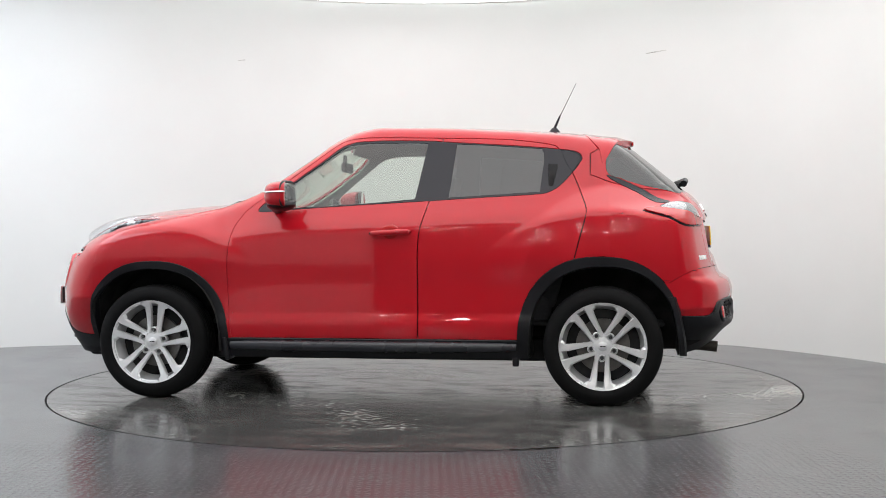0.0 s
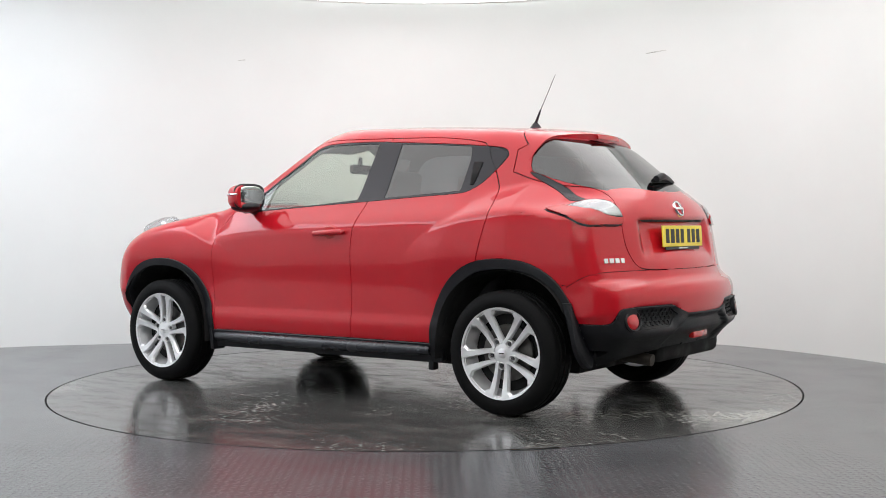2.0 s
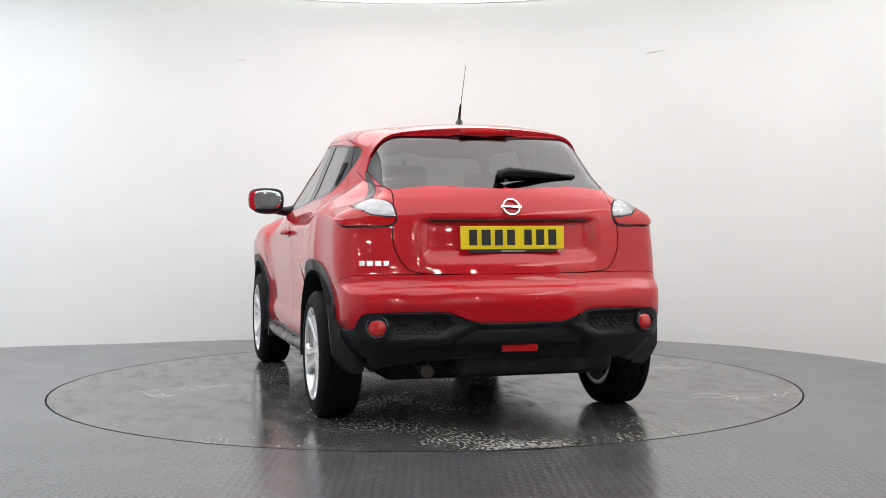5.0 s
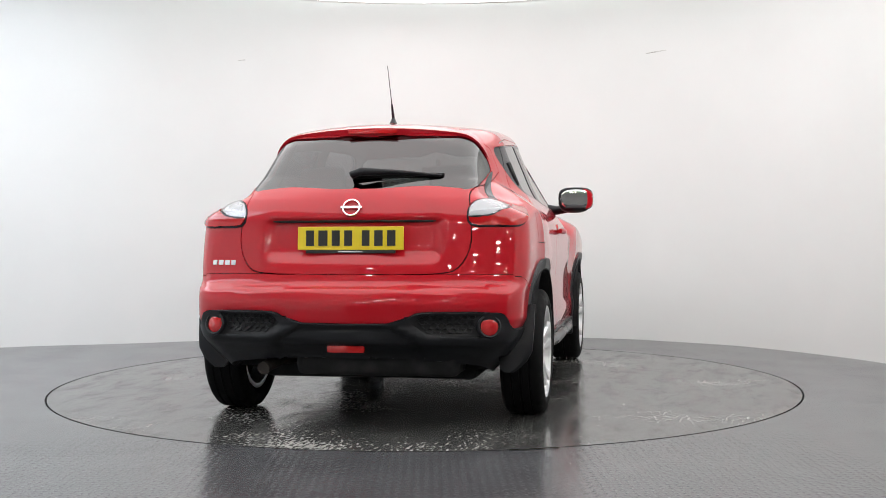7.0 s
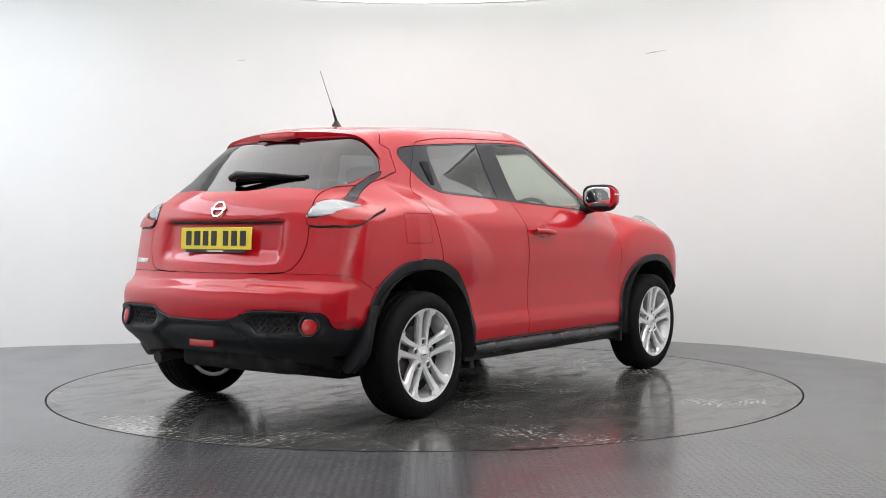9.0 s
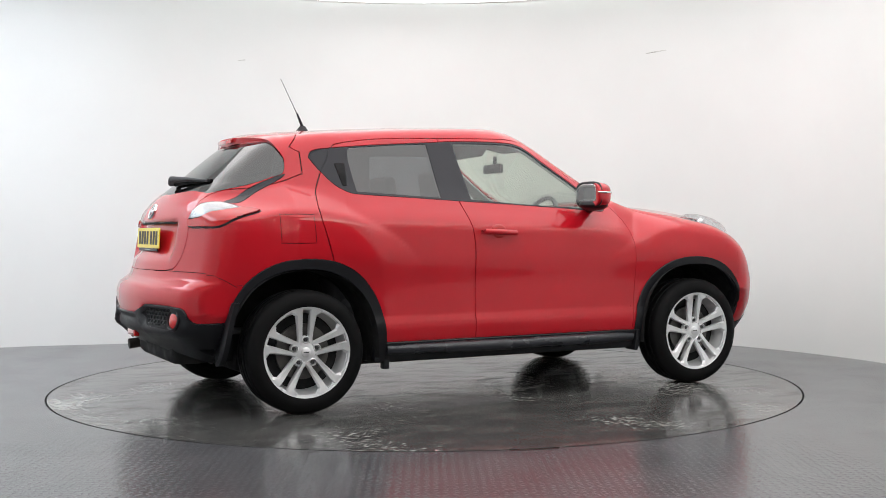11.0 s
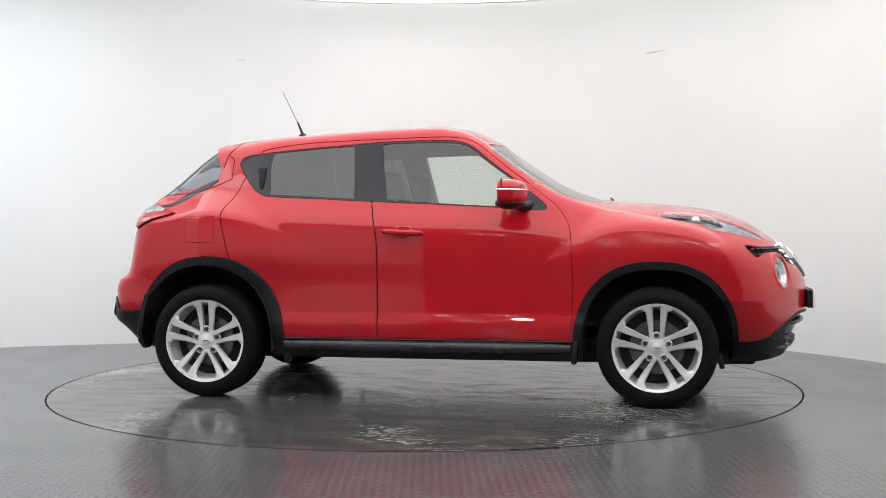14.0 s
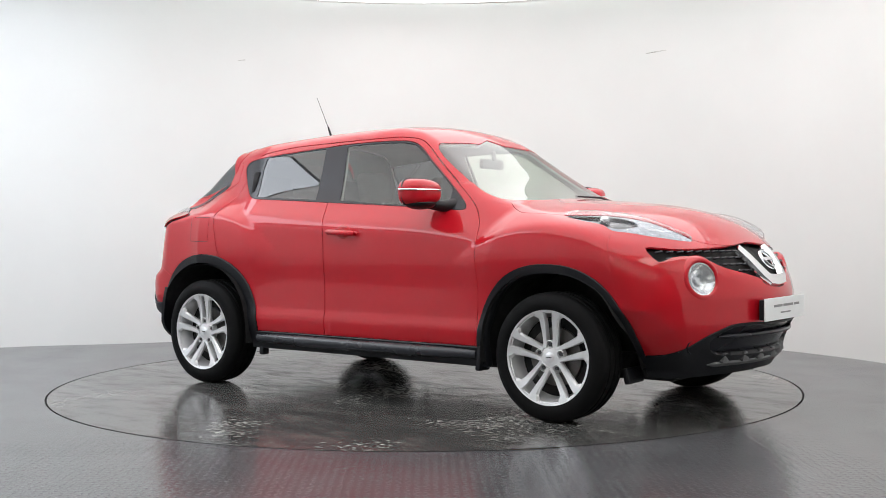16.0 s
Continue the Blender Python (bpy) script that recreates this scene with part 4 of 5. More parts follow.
def build_wheel(side, x, label):
    wheel_bm = bmesh.new()
    # barrel and outer lip of the rim; y points outwards
    lathe(wheel_bm, [(0.218, 0.090), (0.231, 0.092), (0.236, 0.098), (0.234, 0.103), (0.224, 0.100), (0.222, 0.088), (0.214, 0.06), (0.198, 0.02), (0.196, -0.09), (0.205, -0.092), (0.22, -0.09)], 72)
    at = pose(x, 0.772 * side, 0.320, 0, 0, 0 if side > 0 else 180)
    wheel = part("wheel", wheel_bm, ALLOY, car, label, at)
    bm = bmesh.new()
    lathe(bm, [(0.222, 0.085), (0.235, 0.101), (0.250, 0.108), (0.268, 0.109), (0.288, 0.103), (0.303, 0.094), (0.312, 0.086), (0.318, 0.074), (0.319, 0.050), (0.314, 0.047), (0.314, 0.042), (0.320, 0.039), (0.321, 0.008),
               (0.314, 0.005), (0.314, -0.005), (0.321, -0.008), (0.320, -0.039), (0.314, -0.042), (0.314, -0.047), (0.319, -0.050), (0.318, -0.074), (0.312, -0.086), (0.288, -0.103), (0.252, -0.108), (0.225, -0.088)], 96)
    part("tyre", bm, RUBBER, wheel, "black rubber road tyre", angle=25)
    bm = bmesh.new()
    lathe(bm, [(0.0, 0.022), (0.145, 0.022), (0.145, 0.004), (0.0, 0.004)], 48)
    part("brake_disc", bm, DISC, wheel, "worn steel brake disc")
    # black disc added as the shade seen between the spokes
    bm = bmesh.new()
    lathe(bm, [(0.199, 0.012), (0.197, 0.0), (0.0, 0.0)], 48)
    part("spoke_gap_shade", bm, UNDER, wheel)
    # hub
    bm = bmesh.new()
    lathe(bm, [(0.0, 0.0775), (0.040, 0.0775), (0.052, 0.074), (0.060, 0.062), (0.060, 0.02), (0.0, 0.02)], 40)
    part("hub", bm, ALLOY, wheel)
    bm = bmesh.new()
    lathe(bm, [(0.0, 0.084), (0.020, 0.083), (0.026, 0.079), (0.027, 0.07)], 32)
    cap = part("centre_cap", bm, ALLOY, wheel, "silver centre cap")
    bm = bmesh.new()
    box(bm, (0.030, 0.002, 0.005), (0, 0.0838, 0), 0.0008, 1)
    part("emblem", bm, LAMP_DARK, cap)
    # the two spokes of a pair, along +z: straight inner edges, outer edges that widen to the rim
    spokes = {}
    for lean in (-1, 1):
        spoke_bm = bmesh.new()
        rows = []
        for r, inner, outer, y0, y1 in ((0.045, 0.017, 0.040, 0.079, 0.040), (0.075, 0.0165, 0.041, 0.078, 0.045), (0.12, 0.0165, 0.047, 0.081, 0.050), (0.17, 0.017, 0.055, 0.089, 0.058), (0.192, 0.018, 0.060, 0.094, 0.064), (0.208, 0.019, 0.080, 0.099, 0.068), (0.226, 0.020, 0.090, 0.101, 0.070)):
            w = outer - inner
            rows.append([spoke_bm.verts.new((lean * a, b, r - 0.35 * max(a - 0.05, 0))) for a, b in ((inner, y0 - 0.010), (inner + 0.10 * w, y0), (outer - 0.22 * w, y0), (outer, y0 - 0.012), (outer - 0.12 * w, y1), (inner + 0.05 * w, y1))])
        for p, q in zip(rows, rows[1:]):
            for k in range(6):
                spoke_bm.faces.new((p[k], p[(k + 1) % 6], q[(k + 1) % 6], q[k]))
        spoke_bm.faces.new(rows[0])
        spoke_bm.faces.new(rows[-1][::-1])
        bmesh.ops.recalc_face_normals(spoke_bm, faces=spoke_bm.faces)
        spokes[lean] = mesh_of("spoke", spoke_bm, ALLOY, True, 30)
    for i in range(5):
        a = 360 / 5 * i + WHEEL_TURN[(side, x > 0)]
        for lean in (-1, 1):
            # one spoke either side of the axis through a bolt
            o = new("spoke", spokes[lean])
            o.parent = wheel
            o.matrix_basis = pose(0, 0, 0, 0, a, 0)
    nut = bmesh.new()
    lathe(nut, [(0.0, 0.078), (0.008, 0.078), (0.010, 0.075), (0.010, 0.05)], 6)
    nut = mesh_of("wheel_nut", nut, DARK_METAL, False)
    pocket = bmesh.new()
    lathe(pocket, [(0.0155, 0.078), (0.0175, 0.0805), (0.0205, 0.078), (0.0215, 0.05), (0.0, 0.05), (0.0, 0.054), (0.0150, 0.056)], 24, closed=True)
    pocket = mesh_of("nut_pocket", pocket, ALLOY)
    for i in range(5):
        a = radians(72 * i + WHEEL_TURN[(side, x > 0)])
        for me in (nut, pocket):
            o = new(me.name, me)
            o.parent = wheel
            o.location = (0.064 * math.sin(a), 0, 0.064 * math.cos(a))
    return wheel


WHEEL_TURN = {(1, True): -5, (1, False): 32, (-1, True): 0, (-1, False): 0}
for side in (1, -1):
    for x in (1.265, -1.265):
        build_wheel(side, x, "silver alloy wheel with five split spokes")
        # dark liner of the arch
        bm = bmesh.new()
        path = arch(x, 0.40, 0.43, steps=24, low=0.27)
        # the liner draws in with the bumper corner at its low outer end
        outer = [bm.verts.new((a, side * (0.875 if abs(a) < 1.265 else float(np.interp(b, [0.27, 0.40, 0.52], [0.66, 0.72, 0.86]))), b)) for a, b in path]
        inner = [bm.verts.new((a, side * 0.45, b)) for a, b in path]
        for k in range(len(path) - 1):
            bm.faces.new((outer[k], outer[k + 1], inner[k + 1], inner[k]))
        bm.faces.new(inner)
        part("arch_liner", bm, UNDER, car, "black wheel arch liner")

# mud flaps behind all wheels, and small jacking tabs before the rear ones
for side in (1, -1):
    bm = bmesh.new()
    box(bm, (0.03, 0.10, 0.13), (0, 0, 0), 0.012, 2)
    part("mud_flap", bm, PLASTIC, car, "black plastic mud flap", pose(0.835, side * 0.80, 0.285, 0, 8, 0))
    # the rear flap hangs from the arch moulding and curves in to the bumper
    bm = bmesh.new()
    rows = []
    for z, cut, wide, back in ((0.585, 0.0, 0.045, 0.060), (0.50, 0.0, 0.095, 0.034), (0.42, 0.004, 0.140, 0.018), (0.36, 0.010, 0.160, 0.008), (0.31, 0.038, 0.165, 0.002), (0.275, 0.075, 0.160, 0.0), (0.262, 0.095, 0.140, -0.002)):
        rows.append([bm.verts.new(q) for q in ((back, -side * wide, z), (back, -side * cut, z), (back - 0.026, -side * cut, z), (back - 0.038, -side * (cut + 0.02), z), (back - 0.028, -side * wide, z))])
    for p, q in zip(rows, rows[1:]):
        for k in range(5):
            bm.faces.new((p[k], p[(k + 1) % 5], q[(k + 1) % 5], q[k]))
    bm.faces.new(rows[0])
    bm.faces.new(rows[-1][::-1])
    part("rear_mud_flap", bm, PLASTIC, car, "black plastic rear mud flap", pose(-1.672, side * 0.853, 0))
    bm = bmesh.new()
    box(bm, (0.035, 0.05, 0.07), (0, 0, 0), 0.008, 2)
    part("jacking_tab", bm, PLASTIC, car, "", pose(-0.795, side * 0.79, 0.235))

# rounded step along each sill
for side in (1, -1):
    bm = bmesh.new()
    tube(bm, [(0.81, side * 0.822, 0.306), (0.5, side * 0.842, 0.304), (0.0, side * 0.843, 0.303), (-0.4, side * 0.842, 0.304), (-0.80, side * 0.824, 0.306)], [0.026, 0.032, 0.032, 0.032, 0.026], 16)
    part("sill_step", bm, SILL, car, "satin black sill step")

# underbody, axles, exhaust
bm = bmesh.new()
box(bm, (3.1, 1.10, 0.13), (0, 0, 0.265), 0.03)
box(bm, (1.75, 1.42, 0.10), (0, 0, 0.28), 0.03)
part("floor_pan", bm, UNDER, car, "black underbody floor pan")
bm = bmesh.new()
tube(bm, [(-1.265, -0.68, 0.31), (-1.25, 0, 0.27), (-1.265, 0.68, 0.31)], 0.035, 10)
part("rear_axle", bm, UNDER, car)
# black box added under the nose to keep the floor there dark
bm = bmesh.new()
box(bm, (0.42, 1.10, 0.06), (1.58, 0, 0.235), 0.025, 2)
part("front_shade_tray", bm, UNDER, car, "black tray added to shade the floor under the nose")
for side in (1, -1):
    bm = bmesh.new()
    box(bm, (0.03, 0.16, 0.08), (0, 0, 0), 0.012, 2)
    part("air_deflector", bm, PLASTIC, car, "black air deflector before the wheel", pose(1.60, side * 0.62, 0.235, 0, -12, 0))
bm = bmesh.new()
box(bm, (0.42, 0.80, 0.19), (-1.66, -0.12, 0.345), 0.05, 3)
part("spare_wheel_well", bm, UNDER, car)
bm = bmesh.new()
tube(bm, [(-1.30, 0.30, 0.30), (-1.65, 0.42, 0.30), (-1.84, 0.43, 0.290), (-1.895, 0.43, 0.284)], [0.03, 0.028, 0.03, 0.031], 14)
part("exhaust_pipe", bm, RUST, car, "rusty steel exhaust tailpipe")

# roof spoiler over the rear window, tapering to nothing down the sides
bm = bmesh.new()
rings = []
most = 78.5
for k in range(-24, 25):
    e = abs(k) / 24
    a = radians(most * k / 24)
    way = np.array([[0.0, math.sin(a), math.cos(a)]] * 2)
    foot = skin(np.array([[-1.175 - 0.085 * e * e, 0, 1.2], [-1.262, 0, 1.2]]), way)
    nn = normals(foot)
    front, back = Vector(foot[0] + nn[0] * 0.004), Vector(foot[1] + nn[1] * 0.004)
    reach = 0.165 * (1 - e ** 2.4)
    lip = back + Vector((-reach - 0.006, 0, -0.16 * reach - 0.006))
    mid = back + Vector((-reach * 0.55, 0, -0.05 * reach))
    under = lip + Vector((0.010, 0, -0.044 * (1 - 0.75 * e)))
    inner = back + Vector((-0.01, 0, 0)) - Vector(nn[1]) * 0.035
    low = front - Vector(nn[0]) * 0.02
    rings.append([bm.verts.new(q) for q in (front, back, mid, lip, under, inner, low)])
for p, q in zip(rings, rings[1:]):
    for j in range(7):
        bm.faces.new((p[j], p[(j + 1) % 7], q[(j + 1) % 7], q[j]))
bm.faces.new(rings[0])
bm.faces.new(rings[-1][::-1])
spoiler = part("roof_spoiler", bm, PAINT, car, "red painted roof spoiler", angle=50)
bm = bmesh.new()
box(bm, (0.012, 0.26, 0.022), (-1.433, 0, 1.450), 0.004)
part("brake_light", bm, LENS_RED, spoiler, "red high level brake lamp")

# aerial
bm = bmesh.new()
bmesh.ops.create_cone(bm, segments=20, cap_ends=True, radius1=0.026, radius2=0.010, depth=0.03)
bmesh.ops.scale(bm, vec=(1.5, 0.8, 1), verts=bm.verts)
aerial = part("aerial", bm, GLOSS_BLACK, car, "black roof aerial", pose(-0.965, 0, 1.548))
bm = bmesh.new()
tube(bm, [(0, 0, 0.01), (-0.028, 0, 0.075), (-0.034, 0, 0.09)], [0.009, 0.006, 0.004], 10)
part("aerial_base", bm, GLOSS_BLACK, aerial)
bm = bmesh.new()
tube(bm, [(-0.033, 0, 0.085), (-0.08, 0, 0.18), (-0.132, 0, 0.285)], [0.0026, 0.0021, 0.0018], 6)
part("aerial_mast", bm, DARK_METAL, aerial)

# door handles
for side in (1, -1):
    p, n = skin_at((-0.108, side * 1.5, 0.932), (0, -side, 0))
    # the cup is a low bulge; its shade is the deeper red
    bm = bmesh.new()
    bmesh.ops.create_uvsphere(bm, u_segments=24, v_segments=12, radius=1)
    bmesh.ops.scale(bm, vec=(0.055, 0.012, 0.046), verts=bm.verts)
    part("handle_recess", bm, LENS_AND_SHADE_RED, car, "red handle cup with its shade in the colour", Matrix.Translation(p - n * 0.006))
    bm = bmesh.new()
    pts = [(-0.112, 0.006, 0.004), (-0.10, 0.022, 0.005), (-0.05, 0.034, 0.003), (0, 0.037, 0.0), (0.05, 0.034, -0.002), (0.098, 0.022, -0.004), (0.108, 0.006, -0.004)]
    tube(bm, [(a, side * b, q) for a, b, q in pts], [0.010, 0.0145, 0.016, 0.0155, 0.0155, 0.0145, 0.010], 12)
    part("door_handle", bm, PAINT, car, "red body-coloured door handle", Matrix.Translation(p))
    # hidden rear handle in the black corner of the rear door
    p, n = skin_at((-0.995, side * 1.5, 1.245), (0, -side, 0))
    bm = bmesh.new()
    vs = box(bm, (0.055, 0.012, 0.135), (0, 0, 0), 0.006, 2)
    for v in bm.verts:
        if v.co.z < 0 and v.co.x < 0:
            v.co.x += 0.03
    turn = Vector((0, side, 0)).rotation_difference(n).to_matrix().to_4x4()
    part("hidden_handle", bm, UNDER, car, "black hidden rear door handle", Matrix.Translation(p + n * 0.001) @ turn)

# door mirrors
for side in (1, -1):
    def cap(x, y, z, grow=1.0):
        """The mirror's shell: a rounded box, longer to the front, with a flat top."""
        z2 = math.copysign(abs(z) ** 0.62, z) * (0.074 + 0.006 * y) * (1 if z > 0 else 0.92)
        x2 = math.copysign(abs(x) ** 0.85, x) * (0.098 if x > 0 else 0.075)
        y2 = math.copysign(abs(y) ** 0.85, y) * 0.116
        return Vector((x2 * grow - 0.02 * y, y2 * grow, z2))

    bm = bmesh.new()
    bmesh.ops.create_uvsphere(bm, u_segments=32, v_segments=20, radius=1)
    for v in bm.verts:
        v.co = cap(*v.co)
    g = bmesh.ops.bisect_plane(bm, geom=bm.verts[:] + bm.edges[:] + bm.faces[:], plane_co=(-0.030, 0, 0), plane_no=(-1, -0.12 , 0), clear_outer=True)
    bmesh.ops.holes_fill(bm, edges=[e for e in bm.edges if e.is_boundary])
    if side < 0:
        bmesh.ops.scale(bm, vec=(1, -1, 1), verts=bm.verts)
    mirror = part("door_mirror", bm, PAINT, car, "red door mirror with a chrome strip", pose(0.486, side * 0.898, 1.142), angle=50)
    bm = bmesh.new()
    bmesh.ops.create_uvsphere(bm, u_segments=24, v_segments=12, radius=1)
    for v in bm.verts:
        v.co = (v.co.x * 0.004, math.copysign(abs(v.co.y) ** 0.8, v.co.y) * 0.100, math.copysign(abs(v.co.z) ** 0.7, v.co.z) * 0.062)
    part("mirror_glass", bm, MIRROR, mirror, "mirror glass", pose(-0.046, side * 0.004, 0.003, 0, 0, -7 * side))
    bm = bmesh.new()
    bmesh.ops.create_uvsphere(bm, u_segments=28, v_segments=16, radius=1)
    for v in bm.verts:
        v.co = (v.co.x * 0.014, math.copysign(abs(v.co.y) ** 0.62, v.co.y) * 0.114, math.copysign(abs(v.co.z) ** 0.55, v.co.z) * (0.079 if v.co.z > 0 else 0.073))
    part("mirror_rim", bm, PLASTIC, mirror, "black mirror rim", pose(-0.034, side * 0.003, 0.001, 0, 0, -7 * side))
    bm = bmesh.new()
    rim = []
    for k in range(21):
        a = radians(108 - 150 * k / 20)
        q = cap(math.cos(a), math.sin(a), 0.06, 1.006)
        rim.append((q.x, side * q.y, 0.016 - 0.004 * k / 20))
    tube(bm, rim, [0.003] + [0.0062] * 19 + [0.003], 8)
    part("indicator_strip", bm, CHROME, mirror, "bright indicator strip")
    bm = bmesh.new()
    bmesh.ops.create_uvsphere(bm, u_segments=20, v_segments=10, radius=1)
    bmesh.ops.scale(bm, vec=(0.080, 0.094, 0.034), verts=bm.verts)
    part("mirror_base", bm, PLASTIC, mirror, "black mirror underside", pose(0.006, -side * 0.008, -0.055))
    bm = bmesh.new()
    tube(bm, [(0.02, -side * 0.05, -0.058), (0.06, -side * 0.13, -0.070), (0.09, -side * 0.20, -0.065)], [0.026, 0.030, 0.038], 12)
    part("mirror_arm", bm, PLASTIC, mirror, "black mirror arm")

# rear: number plate with its bars, badges, wiper, fog lamps
rear_plate = new("number_plate")
rear_plate.parent = car
rear_plate.matrix_basis = pose(-1.872, 0, 0.908, 90, 0, -90) @ pose(0, 0, 0, -3, 0, 0)
rear_plate["label"] = "yellow rear number plate with black bars"
bm = bmesh.new()
box(bm, (0.52, 0.111, 0.006), (0, 0, 0), 0.002, 1)
part("plate_face", bm, YELLOW, rear_plate, "yellow number plate")
bm = bmesh.new()
box(bm, (0.44, 0.016, 0.006), (0, -0.0635, -0.001), 0.001, 1)
part("plate_holder", bm, INK, rear_plate, "black strip under the plate")
for i, (x, w) in enumerate(((-0.185, 0.048), (-0.122, 0.055), (-0.060, 0.048), (0.000, 0.048), (0.084, 0.046), (0.145, 0.050), (0.206, 0.050))):
    bm = bmesh.new()
    box(bm, (w * 0.82, 0.074, 0.002), (x * 1.02 - 0.01, 0.001, 0.0035))
    part("plate_bar", bm, INK, rear_plate, smooth=False)
bm = bmesh.new()
box(bm, (0.12, 0.006, 0.002), (0, -0.0635, 0.003))
part("dealer_bar", bm, BADGE_WHITE, rear_plate, smooth=False)


def emblem(at, r):
    bm = bmesh.new()
    ring = [(r * 0.74, 0.0), (r * 0.80, 0.008), (r * 0.94, 0.008), (r, 0.0), (r, -0.006), (r * 0.74, -0.006)]
    lathe(bm, ring, 40, closed=True)
    ob = part("emblem", bm, CHROME, car, "round chrome emblem", at)
    bm = bmesh.new()
    box(bm, (r * 2.25, 0.010, r * 0.30), (0, 0.004, 0), 0.003, 2)
    part("emblem_bar", bm, CHROME, ob)


# black strip standing in for the shade under the grip's overhang
bm = bmesh.new()
grip = []
for k in range(25):
    p, n = skin_at((-3, -0.405 + 0.81 * k / 24, 0.990), (1, 0, 0))
    grip.append(p + n * 0.001)
tube(bm, grip, [0.002] + [0.007] * 23 + [0.002], 8)
part("grip_shade", bm, UNDER, car, "black strip as shade under the tailgate grip")
p, n = skin_at((-3, 0, 1.052), (1, 0, 0))
emblem(facing(p + n * 0.003, n), 0.047)
# model badge as four plain bright shapes
for i, (y, w) in enumerate(((0.716, 0.026), (0.680, 0.030), (0.643, 0.030), (0.607, 0.026))):
    p, n = skin_at((-3, y, 0.790), (1, 0, 0))
    bm = bmesh.new()
    box(bm, (w, 0.005, 0.024), (0, 0, 0), 0.0015, 1)
    part("badge_bar", bm, BADGE_WHITE, car, at=facing(p + n * 0.002, n))

# rear wiper, lying along the foot of the glass
bm = bmesh.new()
tube(bm, [(-1.735, 0.03, 1.215), (-1.745, -0.02, 1.232), (-1.70, -0.20, 1.228), (-1.645, -0.40, 1.212)], [0.020, 0.020, 0.012, 0.006], 10)
wiper = part("rear_wiper", bm, PLASTIC, car, "black rear window wiper")
bm = bmesh.new()
tube(bm, [(-1.715, 0.03, 1.207), (-1.685, -0.20, 1.212), (-1.628, -0.41, 1.212)], 0.012, 6)
part("wiper_blade", bm, RUBBER, wiper)
for side in (1, -1):
    p, n = skin_at((-3, side * 0.668, 0.496), (1, 0, 0))
    at = facing(p + n * 0.008, n)
    bm = bmesh.new()
    lathe(bm, [(0.0, 0.012), (0.030, 0.010), (0.041, 0.003), (0.042, -0.01)], 32)
    fog = part("rear_fog_lamp", bm, LENS_RED, car, "round red bumper lamp", at)
    bm = bmesh.new()
    lathe(bm, [(0.043, 0.006), (0.049, 0.011), (0.056, 0.006), (0.058, -0.012), (0.043, -0.012)], 32, closed=True)
    part("lamp_bezel", bm, PLASTIC, fog)
    # honeycomb insert beside the lamp
    insert = new("bumper_grille")
    insert.parent = car
    insert["label"] = "black honeycomb bumper insert"
    hexa = bmesh.new()
    rims = [[hexa.verts.new((r * 1.35 * math.cos(k * math.pi / 3), r * math.sin(k * math.pi / 3), h)) for k in range(6)] for r, h in ((0.0150, -0.006), (0.0145, 0.002), (0.0115, 0.002), (0.0105, -0.006))]
    for p, q in zip(rims, rims[1:]):
        for k in range(6):
            hexa.faces.new((p[k], p[(k + 1) % 6], q[(k + 1) % 6], q[k]))
    hexa = mesh_of("cell", hexa, PLASTIC, False)
    for row in range(4):
        for col in range(8):
            y = 0.590 - col * 0.035 - (row % 2) * 0.0175
            z = 0.543 - row * 0.0225
            if y < 0.345 + abs(0.515 - z) * 0.9:
                continue
            p, n = skin_at((-3, side * y, z), (1, 0, 0))
            o = new("cell", hexa)
            o.parent = insert
            o.matrix_basis = Matrix.Translation(p + n * 0.008) @ Vector((0, 0, 1)).rotation_difference(n).to_matrix().to_4x4() @ pose(0, 0, 0, 0, 0, 90)
p, n = skin_at((-3, 0.0, 0.402), (1, 0, 0))
bm = bmesh.new()
box(bm, (0.03, 0.18, 0.036), (0, 0, 0), 0.009)
part("reflector", bm, LENS_RED, car, "red rear reflector strip", Matrix.Translation(p + n * 0.016))

# nose: grille mesh, chrome V, emblem, plate, round lamps
grille = new("grille_mesh")
grille.parent = car
grille["label"] = "black mesh grille"
bar = bmesh.new()
box(bar, (0.012, 0.046, 0.011), (0, 0, 0), 0.003, 1)
bar = mesh_of("bar", bar, GLOSS_BLACK)
for row in range(5):
    for col in range(-13, 14):
        y = col * 0.052 + (row % 2) * 0.026
        z = 0.842 - row * 0.032
        lowest = float(np.interp(abs(y), [0.16, 0.39, 0.47, 0.55, 0.70, 0.72], [0.71, 0.765, 0.805, 0.822, 0.80, 0.87]))
        if z < lowest or abs(y) > 0.70 or abs(y) < 0.10:
            continue
        p, n = skin_at((3, y, z), (-1, 0, 0))
        o = new("bar", bar)
        o.parent = grille
        o.matrix_basis = Matrix.Translation(p - n * 0.010) @ Vector((1, 0, 0)).rotation_difference(n).to_matrix().to_4x4() @ pose(0, 0, 0, 0 if row % 2 else 0, 0, 0)
bm = bmesh.new()
path = [(0.185, 0.846), (0.165, 0.80), (0.125, 0.725), (0.085, 0.692), (0.0, 0.686), (-0.085, 0.692), (-0.125, 0.725), (-0.165, 0.80), (-0.185, 0.846)]
rings = []
for i, (y, z) in enumerate(path):
    p, n = skin_at((3, y, z), (-1, 0, 0))
    a, b = path[max(i - 1, 0)], path[min(i + 1, len(path) - 1)]
    d = Vector((0, b[0] - a[0], b[1] - a[1])).normalized()
    s = d.cross(n).normalized() * 0.032
    rings.append([bm.verts.new(p - s - n * 0.01), bm.verts.new(p - s * 0.8 + n * 0.012), bm.verts.new(p + s * 0.8 + n * 0.016), bm.verts.new(p + s - n * 0.01)])
